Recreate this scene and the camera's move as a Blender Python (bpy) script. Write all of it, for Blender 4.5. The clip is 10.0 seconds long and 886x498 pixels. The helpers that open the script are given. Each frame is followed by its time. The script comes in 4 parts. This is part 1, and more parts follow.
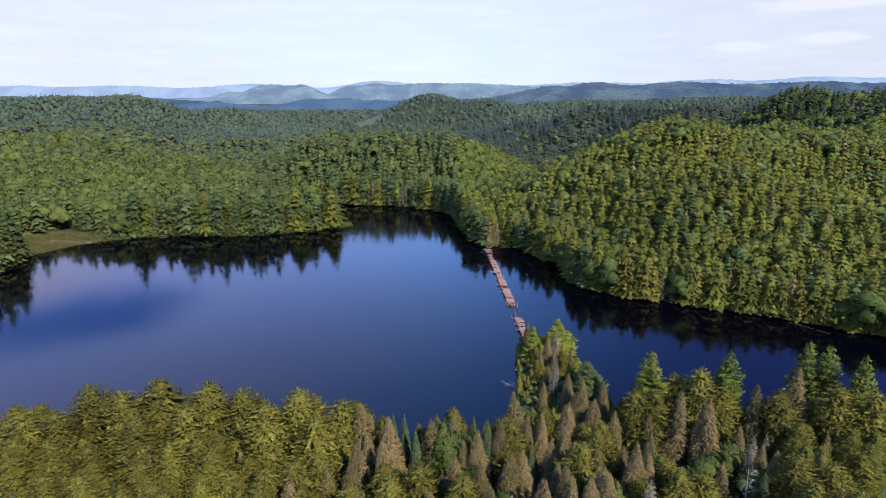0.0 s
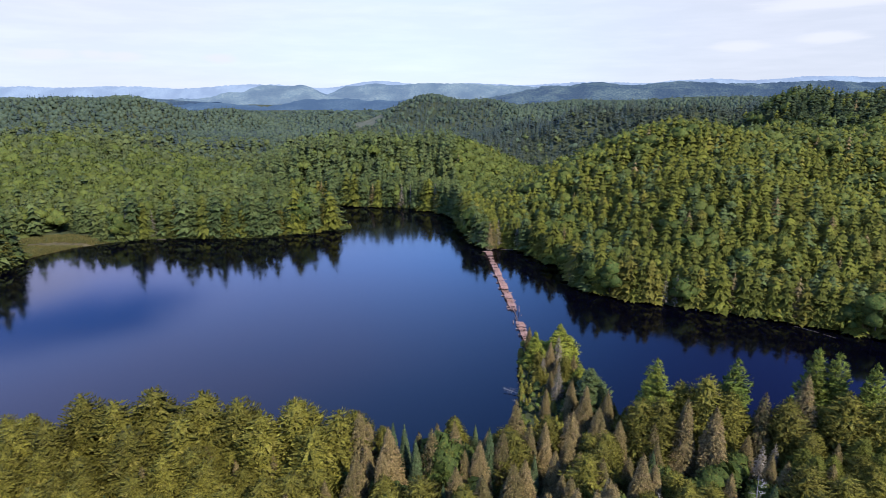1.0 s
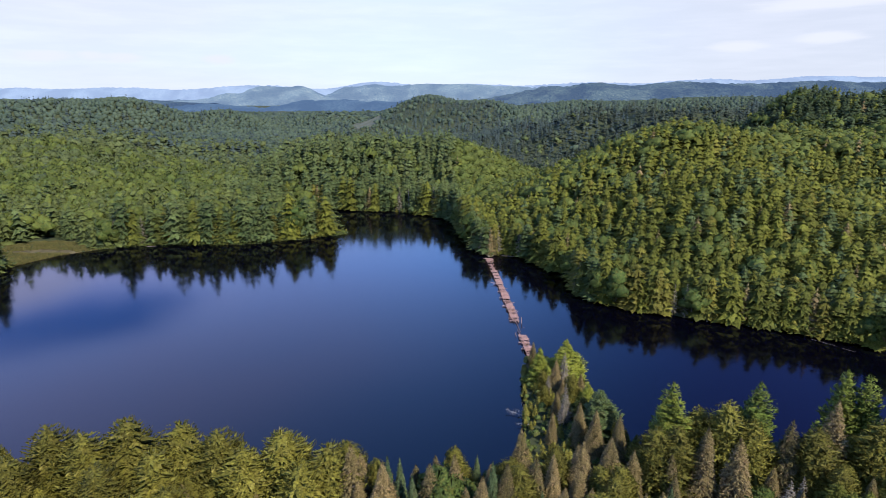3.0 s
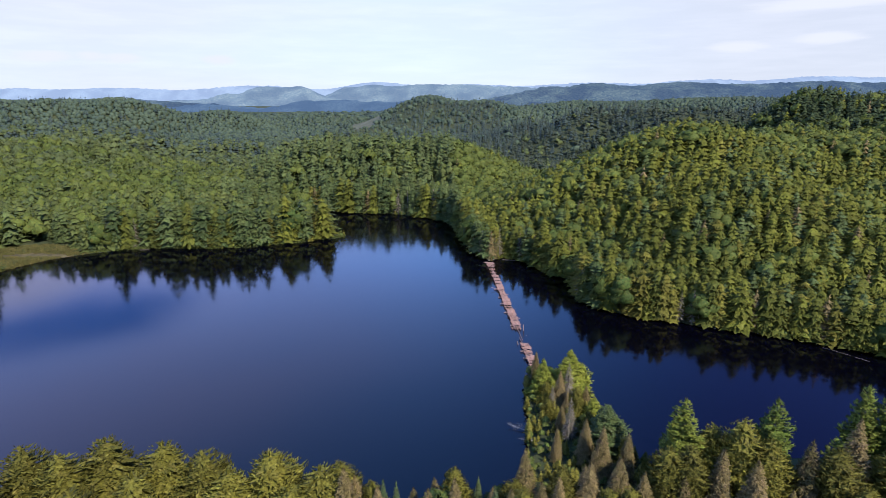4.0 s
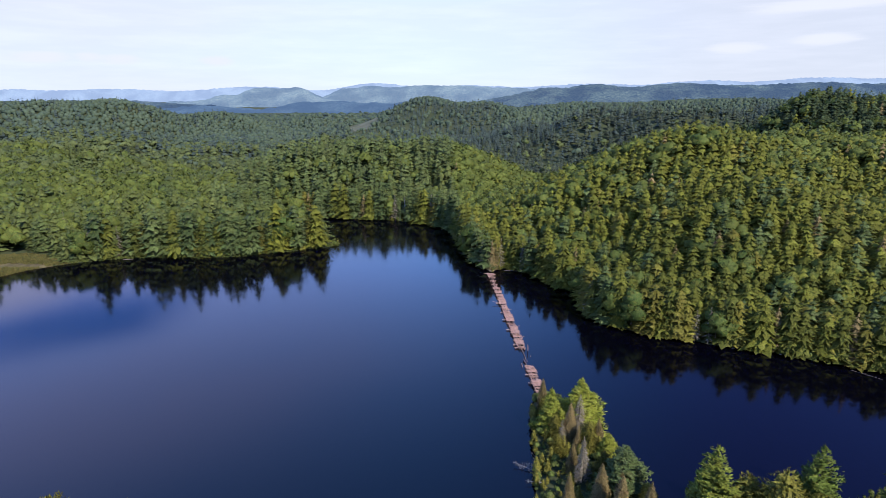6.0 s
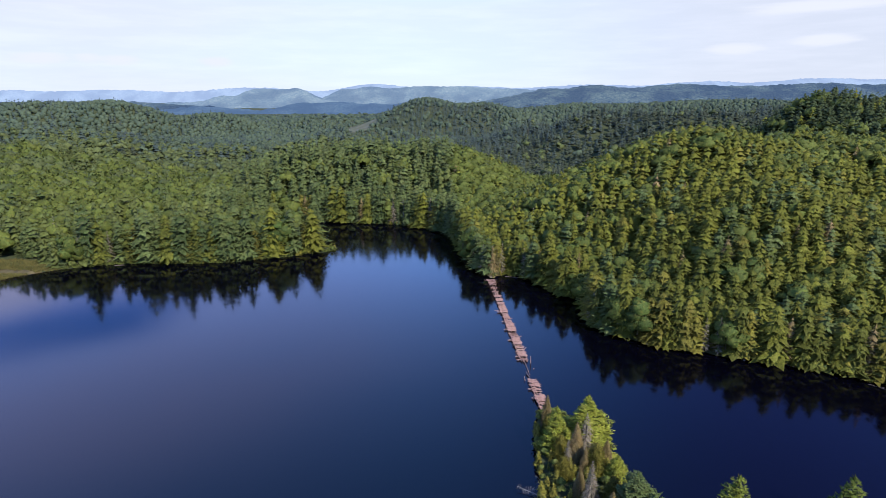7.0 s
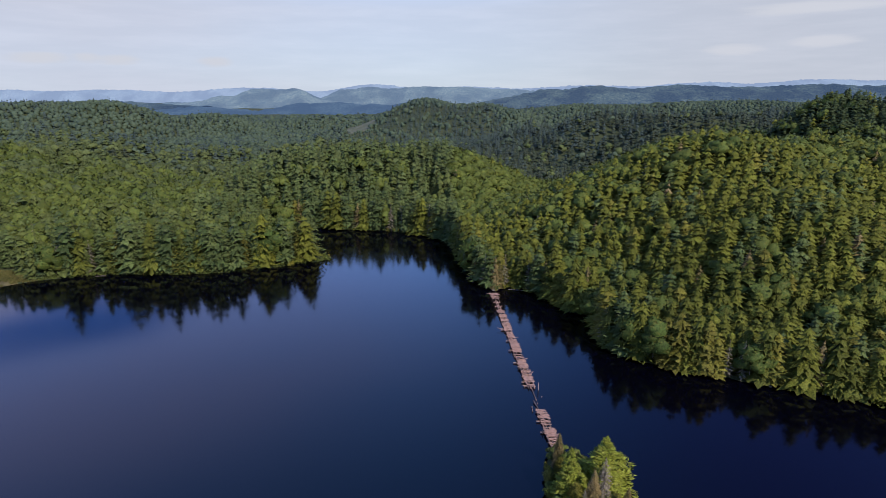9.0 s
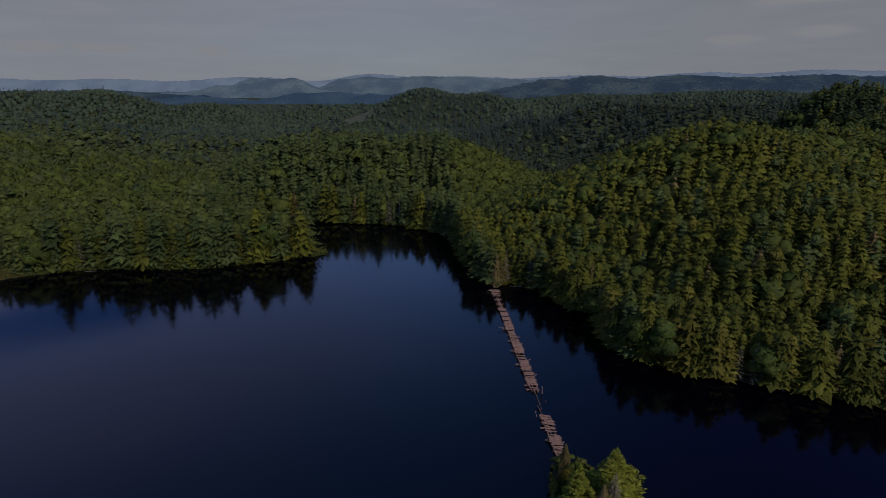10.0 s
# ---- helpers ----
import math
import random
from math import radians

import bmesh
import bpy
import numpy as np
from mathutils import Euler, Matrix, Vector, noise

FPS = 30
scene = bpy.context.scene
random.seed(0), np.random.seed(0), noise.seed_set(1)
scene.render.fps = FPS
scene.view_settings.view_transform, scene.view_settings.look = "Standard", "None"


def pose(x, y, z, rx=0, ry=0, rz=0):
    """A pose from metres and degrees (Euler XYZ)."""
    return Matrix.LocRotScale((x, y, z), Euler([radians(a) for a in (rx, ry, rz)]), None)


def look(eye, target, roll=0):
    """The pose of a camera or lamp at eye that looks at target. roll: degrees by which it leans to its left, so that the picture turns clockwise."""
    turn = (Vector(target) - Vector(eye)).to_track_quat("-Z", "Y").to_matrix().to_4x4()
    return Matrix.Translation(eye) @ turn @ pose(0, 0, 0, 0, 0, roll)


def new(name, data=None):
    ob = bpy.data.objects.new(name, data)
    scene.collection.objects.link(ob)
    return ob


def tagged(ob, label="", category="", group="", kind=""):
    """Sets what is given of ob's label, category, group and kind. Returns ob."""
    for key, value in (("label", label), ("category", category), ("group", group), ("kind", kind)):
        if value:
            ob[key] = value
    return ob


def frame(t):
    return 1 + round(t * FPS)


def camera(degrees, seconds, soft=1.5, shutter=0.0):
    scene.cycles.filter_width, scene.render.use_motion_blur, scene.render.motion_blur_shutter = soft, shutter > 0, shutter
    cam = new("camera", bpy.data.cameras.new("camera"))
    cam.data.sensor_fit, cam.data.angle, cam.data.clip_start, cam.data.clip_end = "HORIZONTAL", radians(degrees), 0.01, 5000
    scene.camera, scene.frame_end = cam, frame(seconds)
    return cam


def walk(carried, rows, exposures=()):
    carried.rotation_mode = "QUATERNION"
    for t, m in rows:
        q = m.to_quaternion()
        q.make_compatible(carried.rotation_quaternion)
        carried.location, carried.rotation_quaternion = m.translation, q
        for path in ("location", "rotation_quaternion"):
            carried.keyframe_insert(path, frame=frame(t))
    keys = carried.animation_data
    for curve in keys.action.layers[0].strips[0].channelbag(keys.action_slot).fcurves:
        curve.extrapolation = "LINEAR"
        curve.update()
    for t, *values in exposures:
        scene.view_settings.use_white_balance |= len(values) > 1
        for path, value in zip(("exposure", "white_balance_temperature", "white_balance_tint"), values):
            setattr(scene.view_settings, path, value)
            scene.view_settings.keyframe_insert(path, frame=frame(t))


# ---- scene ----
cam = camera(75.9, 10.0, soft=0.65)
PATH = [
    (0, (-0.042, 4.758, 89.162), (-0.047, 6.68, 88.611), -0.2),
    (0.5, (-0.114, 6.277, 89.291), (-0.12, 8.2, 88.74), -0.3),
    (1, (-0.182, 8.186, 89.503), (-0.187, 10.109, 88.952), -0.3),
    (1.5, (-0.104, 10.39, 89.613), (-0.11, 12.313, 89.064), -0.3),
    (2, (-0.029, 13.058, 89.784), (-0.033, 14.981, 89.235), -0.4),
    (2.5, (-0.116, 16.018, 89.882), (-0.118, 17.941, 89.333), -0.4),
    (4, (0.053, 26.36, 89.786), (0.052, 28.284, 89.238), -0.4),
    (4.5, (-0.004, 30.082, 89.692), (-0.003, 32.006, 89.146), -0.4),
    (5, (0.014, 33.941, 89.754), (0.016, 35.865, 89.209), -0.4),
    (5.5, (0.092, 38.034, 89.908), (0.095, 39.958, 89.363), -0.4),
    (7, (0.269, 50.407, 90.371), (0.275, 52.332, 89.829), -0.4),
    (7.5, (0.132, 54.393, 90.467), (0.139, 56.318, 89.926), -0.4),
    (8, (0.163, 58.881, 90.646), (0.171, 60.806, 90.104), -0.3),
    (8.5, (0.187, 63.055, 90.817), (0.195, 64.98, 90.276), -0.3),
    (9, (0.092, 67.179, 90.948), (0.101, 69.104, 90.407), -0.3),
    (9.5, (-0.097, 71.314, 90.971), (-0.085, 73.236, 90.419), -0.3),
    (10, (-0.179, 75.429, 90.878), (-0.166, 77.345, 90.305), -0.2),
]
LIGHT = 1.03
FADE = [(t, LIGHT + s, k, 16) for t, s, k in ((0, 0, 5800), (8.5, 0, 5800), (9.0, -0.47, 5900), (9.5, -1.16, 6050), (10.0, -2.05, 6100))]
walk(cam, [(t, look(eye, target, roll)) for t, eye, target, roll in PATH], FADE)

# ---- world and sun ----
SUN_AZ, SUN_EL = 142.0, 41.0          # compass degrees from +y towards +x, and height

world = bpy.data.worlds.new("sky")
scene.world = world
world.use_nodes = True
wt = world.node_tree
wt.nodes.clear()


def node(tree, kind, **values):
    n = tree.nodes.new(kind)
    for k, v in values.items():
        if k in n.inputs:
            n.inputs[k].default_value = v
    return n


w_out = node(wt, "ShaderNodeOutputWorld")
w_bg = node(wt, "ShaderNodeBackground", Strength=0.105)
w_sky = node(wt, "ShaderNodeTexSky")
w_sky.sky_type, w_sky.sun_disc = "NISHITA", False
w_sky.sun_elevation, w_sky.sun_rotation = radians(SUN_EL), radians(SUN_AZ)
w_sky.altitude, w_sky.air_density, w_sky.dust_density, w_sky.ozone_density = 300, 1.0, 0.25, 3.0
w_co = node(wt, "ShaderNodeTexCoord")
w_map = node(wt, "ShaderNodeMapping", Location=(0.35, 0.2, 0.0), Scale=(1.0, 1.0, 3.4))
w_noise = node(wt, "ShaderNodeTexNoise", Scale=1.7, Detail=8.0, Roughness=0.5)
w_xyz = node(wt, "ShaderNodeSeparateXYZ")
# thin cloud over the west, fading eastwards and high up; white haze along the horizon
w_west = node(wt, "ShaderNodeMapRange")
w_west.interpolation_type = "SMOOTHSTEP"
for k, v in enumerate((-0.55, 0.36, 1.0, 0.0)):
    w_west.inputs[k + 1].default_value = v
w_high = node(wt, "ShaderNodeMapRange")
w_high.interpolation_type = "SMOOTHSTEP"
for k, v in enumerate((0.38, 0.68, 1.0, 0.12)):
    w_high.inputs[k + 1].default_value = v
w_thin = node(wt, "ShaderNodeMapRange")
for k, v in enumerate((0.3, 0.7, 0.55, 1.0)):
    w_thin.inputs[k + 1].default_value = v
w_veil = node(wt, "ShaderNodeMapRange")
w_veil.interpolation_type = "SMOOTHSTEP"
for k, v in enumerate((0.12, 0.31, 0.94, 0.0)):
    w_veil.inputs[k + 1].default_value = v
w_cloud = node(wt, "ShaderNodeMix")
w_cloud.data_type = "RGBA"
w_cloud.inputs[7].default_value = (5.6, 5.85, 10.2, 1)
w_mix = node(wt, "ShaderNodeMix")
w_mix.data_type = "RGBA"
w_streak = node(wt, "ShaderNodeMapping", Scale=(3.0, 3.0, 26.0))
w_fine = node(wt, "ShaderNodeTexNoise", Scale=2.4, Detail=6.0, Roughness=0.6)
w_tone = node(wt, "ShaderNodeValToRGB")
w_tone.color_ramp.elements[0].position, w_tone.color_ramp.elements[1].position = 0.42, 0.7
w_tone.color_ramp.elements[0].color, w_tone.color_ramp.elements[1].color = (3.70, 3.80, 3.74, 1), (4.0, 4.06, 3.96, 1)
w_blue = node(wt, "ShaderNodeMix")
w_blue.data_type, w_blue.blend_type = "RGBA", "MULTIPLY"
w_blue.inputs[0].default_value, w_blue.inputs[7].default_value = 1.0, (1.36, 2.3, 3.1, 1)
wt.links.new(w_co.outputs["Generated"], w_map.inputs["Vector"])
wt.links.new(w_co.outputs["Generated"], w_xyz.inputs[0])
wt.links.new(w_map.outputs[0], w_noise.inputs["Vector"])
wt.links.new(w_xyz.outputs["X"], w_west.inputs[0])
wt.links.new(w_xyz.outputs["Z"], w_high.inputs[0])
wt.links.new(w_noise.outputs["Fac"], w_thin.inputs[0])
w_cover = w_west
for w_more in (w_high, w_thin):
    w_both = node(wt, "ShaderNodeMath")
    w_both.operation = "MULTIPLY"
    wt.links.new(w_cover.outputs[0], w_both.inputs[0])
    wt.links.new(w_more.outputs[0], w_both.inputs[1])
    w_cover = w_both
wt.links.new(w_cover.outputs[0], w_cloud.inputs[0])
wt.links.new(w_sky.outputs[0], w_blue.inputs[6])
# the clear sky is deepest a right angle away from the sun
w_east = node(wt, "ShaderNodeMapRange")
w_east.interpolation_type = "SMOOTHSTEP"
for k, v in enumerate((-0.12, 0.5, 0.0, 0.84)):
    w_east.inputs[k + 1].default_value = v
w_deep = node(wt, "ShaderNodeMix")
w_deep.data_type = "RGBA"
w_deep.inputs[7].default_value = (0.38, 0.42, 2.7, 1)
wt.links.new(w_xyz.outputs["X"], w_east.inputs[0])
wt.links.new(w_east.outputs[0], w_deep.inputs[0])
wt.links.new(w_blue.outputs[2], w_deep.inputs[6])
wt.links.new(w_deep.outputs[2], w_cloud.inputs[6])
wt.links.new(w_co.outputs["Generated"], w_streak.inputs["Vector"])
wt.links.new(w_streak.outputs[0], w_fine.inputs["Vector"])
wt.links.new(w_fine.outputs["Fac"], w_tone.inputs["Fac"])
wt.links.new(w_tone.outputs["Color"], w_mix.inputs[7])
wt.links.new(w_xyz.outputs["Z"], w_veil.inputs[0])
w_north = node(wt, "ShaderNodeMapRange")
w_north.interpolation_type = "SMOOTHSTEP"
for k, v in enumerate((-0.3, 0.5, 0.5, 1.0)):
    w_north.inputs[k + 1].default_value = v
wt.links.new(w_xyz.outputs["Y"], w_north.inputs[0])
w_haze = node(wt, "ShaderNodeMath")
w_haze.operation = "MULTIPLY"
wt.links.new(w_veil.outputs[0], w_haze.inputs[0])
wt.links.new(w_north.outputs[0], w_haze.inputs[1])
wt.links.new(w_haze.outputs[0], w_mix.inputs[0])
wt.links.new(w_cloud.outputs[2], w_mix.inputs[6])


def sky_patch(az, el, wide, high, colour, under):
    """A ragged cloud or a gap in the cloud, at a bearing and a height, in degrees."""
    a, e = radians(az), radians(el)
    side = (math.cos(a), -math.sin(a), 0)
    top = (-math.sin(e) * math.sin(a), -math.sin(e) * math.cos(a), math.cos(e))
    squares = []
    for axis, size in ((side, wide), (top, high)):
        dot = node(wt, "ShaderNodeVectorMath")
        dot.operation = "DOT_PRODUCT"
        dot.inputs[1].default_value = Vector(axis) / math.sin(radians(size))
        wt.links.new(w_co.outputs["Generated"], dot.inputs[0])
        sq = node(wt, "ShaderNodeMath")
        sq.operation = "POWER"
        sq.inputs[1].default_value = 2.0
        wt.links.new(dot.outputs["Value"], sq.inputs[0])
        squares.append(sq)
    total = node(wt, "ShaderNodeMath")
    total.operation = "ADD"
    for k in range(2):
        wt.links.new(squares[k].outputs[0], total.inputs[k])
    rag = node(wt, "ShaderNodeMath")
    rag.operation = "MULTIPLY_ADD"
    rag.inputs[1].default_value = -3.0
    wt.links.new(w_fine.outputs["Fac"], rag.inputs[0])
    wt.links.new(total.outputs[0], rag.inputs[2])
    edge = node(wt, "ShaderNodeMapRange")
    edge.interpolation_type = "SMOOTHSTEP"
    for k, v in enumerate((-1.5, 0.2, 1.0, 0.0)):
        edge.inputs[k + 1].default_value = v
    wt.links.new(rag.outputs[0], edge.inputs[0])
    ahead = node(wt, "ShaderNodeMath")
    ahead.operation = "GREATER_THAN"
    wt.links.new(w_xyz.outputs["Y"], ahead.inputs[0])
    ahead.inputs[1].default_value = 0.0
    both = node(wt, "ShaderNodeMath")
    both.operation = "MULTIPLY"
    wt.links.new(edge.outputs[0], both.inputs[0])
    wt.links.new(ahead.outputs[0], both.inputs[1])
    out = node(wt, "ShaderNodeMix")
    out.data_type = "RGBA"
    wt.links.new(both.outputs[0], out.inputs[0])
    wt.links.new(under, out.inputs[6])
    out.inputs[7].default_value = (*colour, 1)
    return out.outputs[2]


w_sight = sky_patch(-35, 19.2, 9.5, 2.2, (0.5, 1.9, 6.8), w_mix.outputs[2])
w_sight = sky_patch(-41, 15.6, 7.5, 1.9, (5.4, 5.6, 8.2), w_sight)
for w_az, w_el, w_wide in ((-33.5, 2.6, 2.0), (-30.3, 2.7, 1.1), (-28.2, 2.6, 1.6), (-20.5, 2.5, 1.4), (26.0, 3.2, 2.0), (33.0, 3.6, 2.2), (31.5, 6.2, 5.0)):
    w_sight = sky_patch(w_az, w_el, w_wide, 0.42, (4.18, 4.22, 4.14), w_sight)
wt.links.new(w_sight, w_bg.inputs["Color"])
wt.links.new(w_bg.outputs[0], w_out.inputs["Surface"])

sun = new("sun", bpy.data.lights.new("sun", "SUN"))
sun.data.energy, sun.data.angle, sun.data.color = 5.0, radians(0.6), (1.0, 0.93, 0.8)
az, el = radians(SUN_AZ), radians(SUN_EL)
sun.matrix_world = look((math.sin(az) * math.cos(el) * 400, math.cos(az) * math.cos(el) * 400, math.sin(el) * 400), (0, 0, 0))


# ---- materials ----
def material(name):
    m = bpy.data.materials.new(name)
    m.use_nodes = True
    return m, m.node_tree, m.node_tree.nodes["Principled BSDF"]


def ramp(tree, low, high, a=0.35, b=0.65):
    r = node(tree, "ShaderNodeValToRGB")
    r.color_ramp.elements[0].position, r.color_ramp.elements[1].position = a, b
    r.color_ramp.elements[0].color, r.color_ramp.elements[1].color = (*low, 1), (*high, 1)
    return r


def mixed(tree, fac, a, b, blend="MIX"):
    n = node(tree, "ShaderNodeMix")
    n.data_type, n.blend_type = "RGBA", blend
    for slot, v in ((0, fac), (6, a), (7, b)):
        if hasattr(v, "is_output"):
            tree.links.new(v, n.inputs[slot])
        else:
            n.inputs[slot].default_value = v if slot == 0 else (*v, 1)
    return n.outputs[2]


def noise_at(tree, scale, detail=4.0, rough=0.55, coords="Object"):
    co = node(tree, "ShaderNodeTexCoord")
    n = node(tree, "ShaderNodeTexNoise", Scale=scale, Detail=detail, Roughness=rough)
    tree.links.new(co.outputs[coords], n.inputs["Vector"])
    return n.outputs["Fac"]


def bumped(tree, bsdf, height, strength, distance):
    b = node(tree, "ShaderNodeBump", Strength=strength, Distance=distance)
    tree.links.new(height, b.inputs["Height"])
    tree.links.new(b.outputs[0], bsdf.inputs["Normal"])


def foliage(name, dark, light, dry, through_light=0.14, contrast=1.0):
    """Needles or leaves: the tone of the tree, of the spray and a dry tinge in patches."""
    m, t, b = material(name)
    attr = node(t, "ShaderNodeAttribute")
    attr.attribute_name = "tone"
    info = node(t, "ShaderNodeObjectInfo")
    geo = node(t, "ShaderNodeNewGeometry")
    add = node(t, "ShaderNodeMath")
    add.operation = "ADD"
    t.links.new(attr.outputs["Fac"], add.inputs[0])
    t.links.new(info.outputs["Random"], add.inputs[1])
    frac = node(t, "ShaderNodeMath")
    frac.operation = "PINGPONG"
    frac.inputs[1].default_value = 1.0
    t.links.new(add.outputs[0], frac.inputs[0])
    tree_tone = mixed(t, frac.outputs[0], dark, light)
    far = noise_at(t, 0.9, 3.0)
    r = ramp(t, (0, 0, 0), (1, 1, 1), 0.5, 0.78)
    t.links.new(far, r.inputs["Fac"])
    withdry = mixed(t, r.outputs["Color"], tree_tone, dry)
    isl = ramp(t, (1 - 0.3 * contrast,) * 3, (1 + 0.28 * contrast,) * 3, 0.0, 1.0)
    t.links.new(geo.outputs["Random Per Island"], isl.inputs["Fac"])
    col = mixed(t, 1.0, withdry, isl.outputs["Color"], "MULTIPLY")
    grain = noise_at(t, 2.6, 5.0, 0.72)
    gr = ramp(t, (1 - 0.58 * contrast,) * 3, (1 + 0.45 * contrast,) * 3, 0.36, 0.64)
    t.links.new(grain, gr.inputs["Fac"])
    col = mixed(t, 1.0, col, gr.outputs["Color"], "MULTIPLY")
    t.links.new(col, b.inputs["Base Color"])
    bumped(t, b, grain, 0.5, 0.25)
    b.inputs["Roughness"].default_value = 0.62
    b.inputs["Specular IOR Level"].default_value = 0.06
    tr = node(t, "ShaderNodeBsdfTranslucent")
    t.links.new(col, tr.inputs["Color"])
    ms = node(t, "ShaderNodeMixShader", Fac=through_light)
    t.links.new(b.outputs[0], ms.inputs[1])
    t.links.new(tr.outputs[0], ms.inputs[2])
    t.links.new(ms.outputs[0], t.nodes["Material Output"].inputs["Surface"])
    return m


def plain(name, low, high, scale, rough, bump=0.4, dist=0.02, coords="Object", detail=6.0):
    m, t, b = material(name)
    n = noise_at(t, scale, detail, coords=coords)
    n2 = noise_at(t, scale * 0.13, 3.0, coords=coords)
    r = ramp(t, low, high)
    t.links.new(n, r.inputs["Fac"])
    r2 = ramp(t, (0.72, 0.72, 0.72), (1.2, 1.2, 1.2))
    t.links.new(n2, r2.inputs["Fac"])
    t.links.new(mixed(t, 1.0, r.outputs["Color"], r2.outputs["Color"], "MULTIPLY"), b.inputs["Base Color"])
    b.inputs["Roughness"].default_value = rough
    b.inputs["Specular IOR Level"].default_value = 0.15
    bumped(t, b, n, bump, dist)
    return m


M_CEDAR = foliage("cedar_foliage", (0.062, 0.056, 0.009), (0.116, 0.104, 0.015), (0.116, 0.096, 0.02))
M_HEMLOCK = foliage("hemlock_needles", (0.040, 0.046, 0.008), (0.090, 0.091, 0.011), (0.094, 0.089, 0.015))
M_SPRUCE = foliage("spruce_needles", (0.074, 0.060, 0.020), (0.150, 0.108, 0.040), (0.165, 0.108, 0.055))
M_FIR = foliage("fir_needles", (0.036, 0.054, 0.020), (0.070, 0.086, 0.032), (0.07, 0.072, 0.03))
M_PINE = foliage("pine_needles", (0.060, 0.080, 0.012), (0.114, 0.128, 0.017), (0.115, 0.11, 0.02))
M_SHORE_PINE = foliage("shore_pine_needles", (0.036, 0.053, 0.016), (0.068, 0.085, 0.024), (0.078, 0.08, 0.03))
M_YOUNG_PINE = foliage("young_pine_needles", (0.105, 0.118, 0.014), (0.165, 0.172, 0.020), (0.16, 0.145, 0.03))
M_WEST = foliage("shade_hemlock_needles", (0.037, 0.050, 0.013), (0.070, 0.081, 0.020), (0.08, 0.079, 0.024))
M_LEAF = foliage("broad_leaves", (0.034, 0.052, 0.011), (0.071, 0.085, 0.016), (0.095, 0.086, 0.016), 0.2)
M_DRY = foliage("dry_needles", (0.105, 0.086, 0.056), (0.175, 0.145, 0.098), (0.20, 0.17, 0.125), 0.1)
M_DARK = foliage("hilltop_pine_needles", (0.022, 0.034, 0.014), (0.042, 0.054, 0.019), (0.04, 0.048, 0.02))
# thin distance haze is put into these two colours as extra blue
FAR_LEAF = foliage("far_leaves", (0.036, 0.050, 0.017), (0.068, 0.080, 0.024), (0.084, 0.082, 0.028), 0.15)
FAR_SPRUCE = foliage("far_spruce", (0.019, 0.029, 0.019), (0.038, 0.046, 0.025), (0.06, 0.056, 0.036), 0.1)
# thicker haze is painted in here: bluer, greyer tones at half contrast
HAZE_LEAF = foliage("hazed_leaves", (0.036, 0.053, 0.033), (0.058, 0.076, 0.041), (0.07, 0.078, 0.046), 0.2, 0.5)
HAZE_SPRUCE = foliage("hazed_spruce", (0.026, 0.040, 0.034), (0.044, 0.056, 0.042), (0.052, 0.06, 0.046), 0.18, 0.5)
M_BARK = plain("bark", (0.06, 0.045, 0.035), (0.19, 0.155, 0.125), 6.0, 0.9, 0.8, 0.03)
M_DEAD = plain("dead_wood", (0.11, 0.098, 0.085), (0.22, 0.20, 0.175), 5.0, 0.85, 0.6, 0.02)
M_TIMBER = plain("weathered_timber", (0.12, 0.066, 0.046), (0.36, 0.215, 0.160), 3.0, 0.85, 0.6, 0.02)
M_WETWOOD = plain("wet_timber", (0.045, 0.03, 0.024), (0.13, 0.085, 0.065), 3.0, 0.6, 0.6, 0.02)
M_ROCK = plain("shore_rock", (0.10, 0.09, 0.08), (0.22, 0.20, 0.18), 1.6, 0.9, 0.8, 0.1)
M_SEDGE = foliage("sedge_blades", (0.056, 0.058, 0.015), (0.10, 0.09, 0.025), (0.125, 0.086, 0.034), 0.2)
M_SHRUB = foliage("shrub_leaves", (0.048, 0.072, 0.015), (0.098, 0.110, 0.024), (0.11, 0.10, 0.03), 0.3)


def ground_material():
    m, t, b = material("forest_floor")
    n = noise_at(t, 0.35, 8.0)
    big = noise_at(t, 0.012, 4.0)
    r = ramp(t, (0.022, 0.024, 0.010), (0.06, 0.052, 0.026), 0.35, 0.7)
    t.links.new(n, r.inputs["Fac"])
    r2 = ramp(t, (0.024, 0.036, 0.012), (0.045, 0.052, 0.016), 0.4, 0.62)
    t.links.new(big, r2.inputs["Fac"])
    t.links.new(mixed(t, 0.55, r.outputs["Color"], r2.outputs["Color"]), b.inputs["Base Color"])
    b.inputs["Roughness"].default_value = 0.95
    b.inputs["Specular IOR Level"].default_value = 0.1
    bumped(t, b, n, 0.8, 0.5)
    return m


def water_material():
    m, t, b = material("lake_water")
    b.inputs["Base Color"].default_value = (0.0005, 0.0005, 0.0016, 1)
    b.inputs["Roughness"].default_value = 0.09
    b.inputs["IOR"].default_value = 1.32
    co = node(t, "ShaderNodeTexCoord")
    n = node(t, "ShaderNodeTexNoise", Scale=0.55, Detail=3.0, Roughness=0.5)
    t.links.new(co.outputs["Object"], n.inputs["Vector"])
    bumped(t, b, n.outputs["Fac"], 0.13, 0.06)
    return m


def meadow_material():
    return plain("meadow", (0.05, 0.054, 0.026), (0.082, 0.078, 0.04), 0.05, 0.95, 0.5, 0.5)


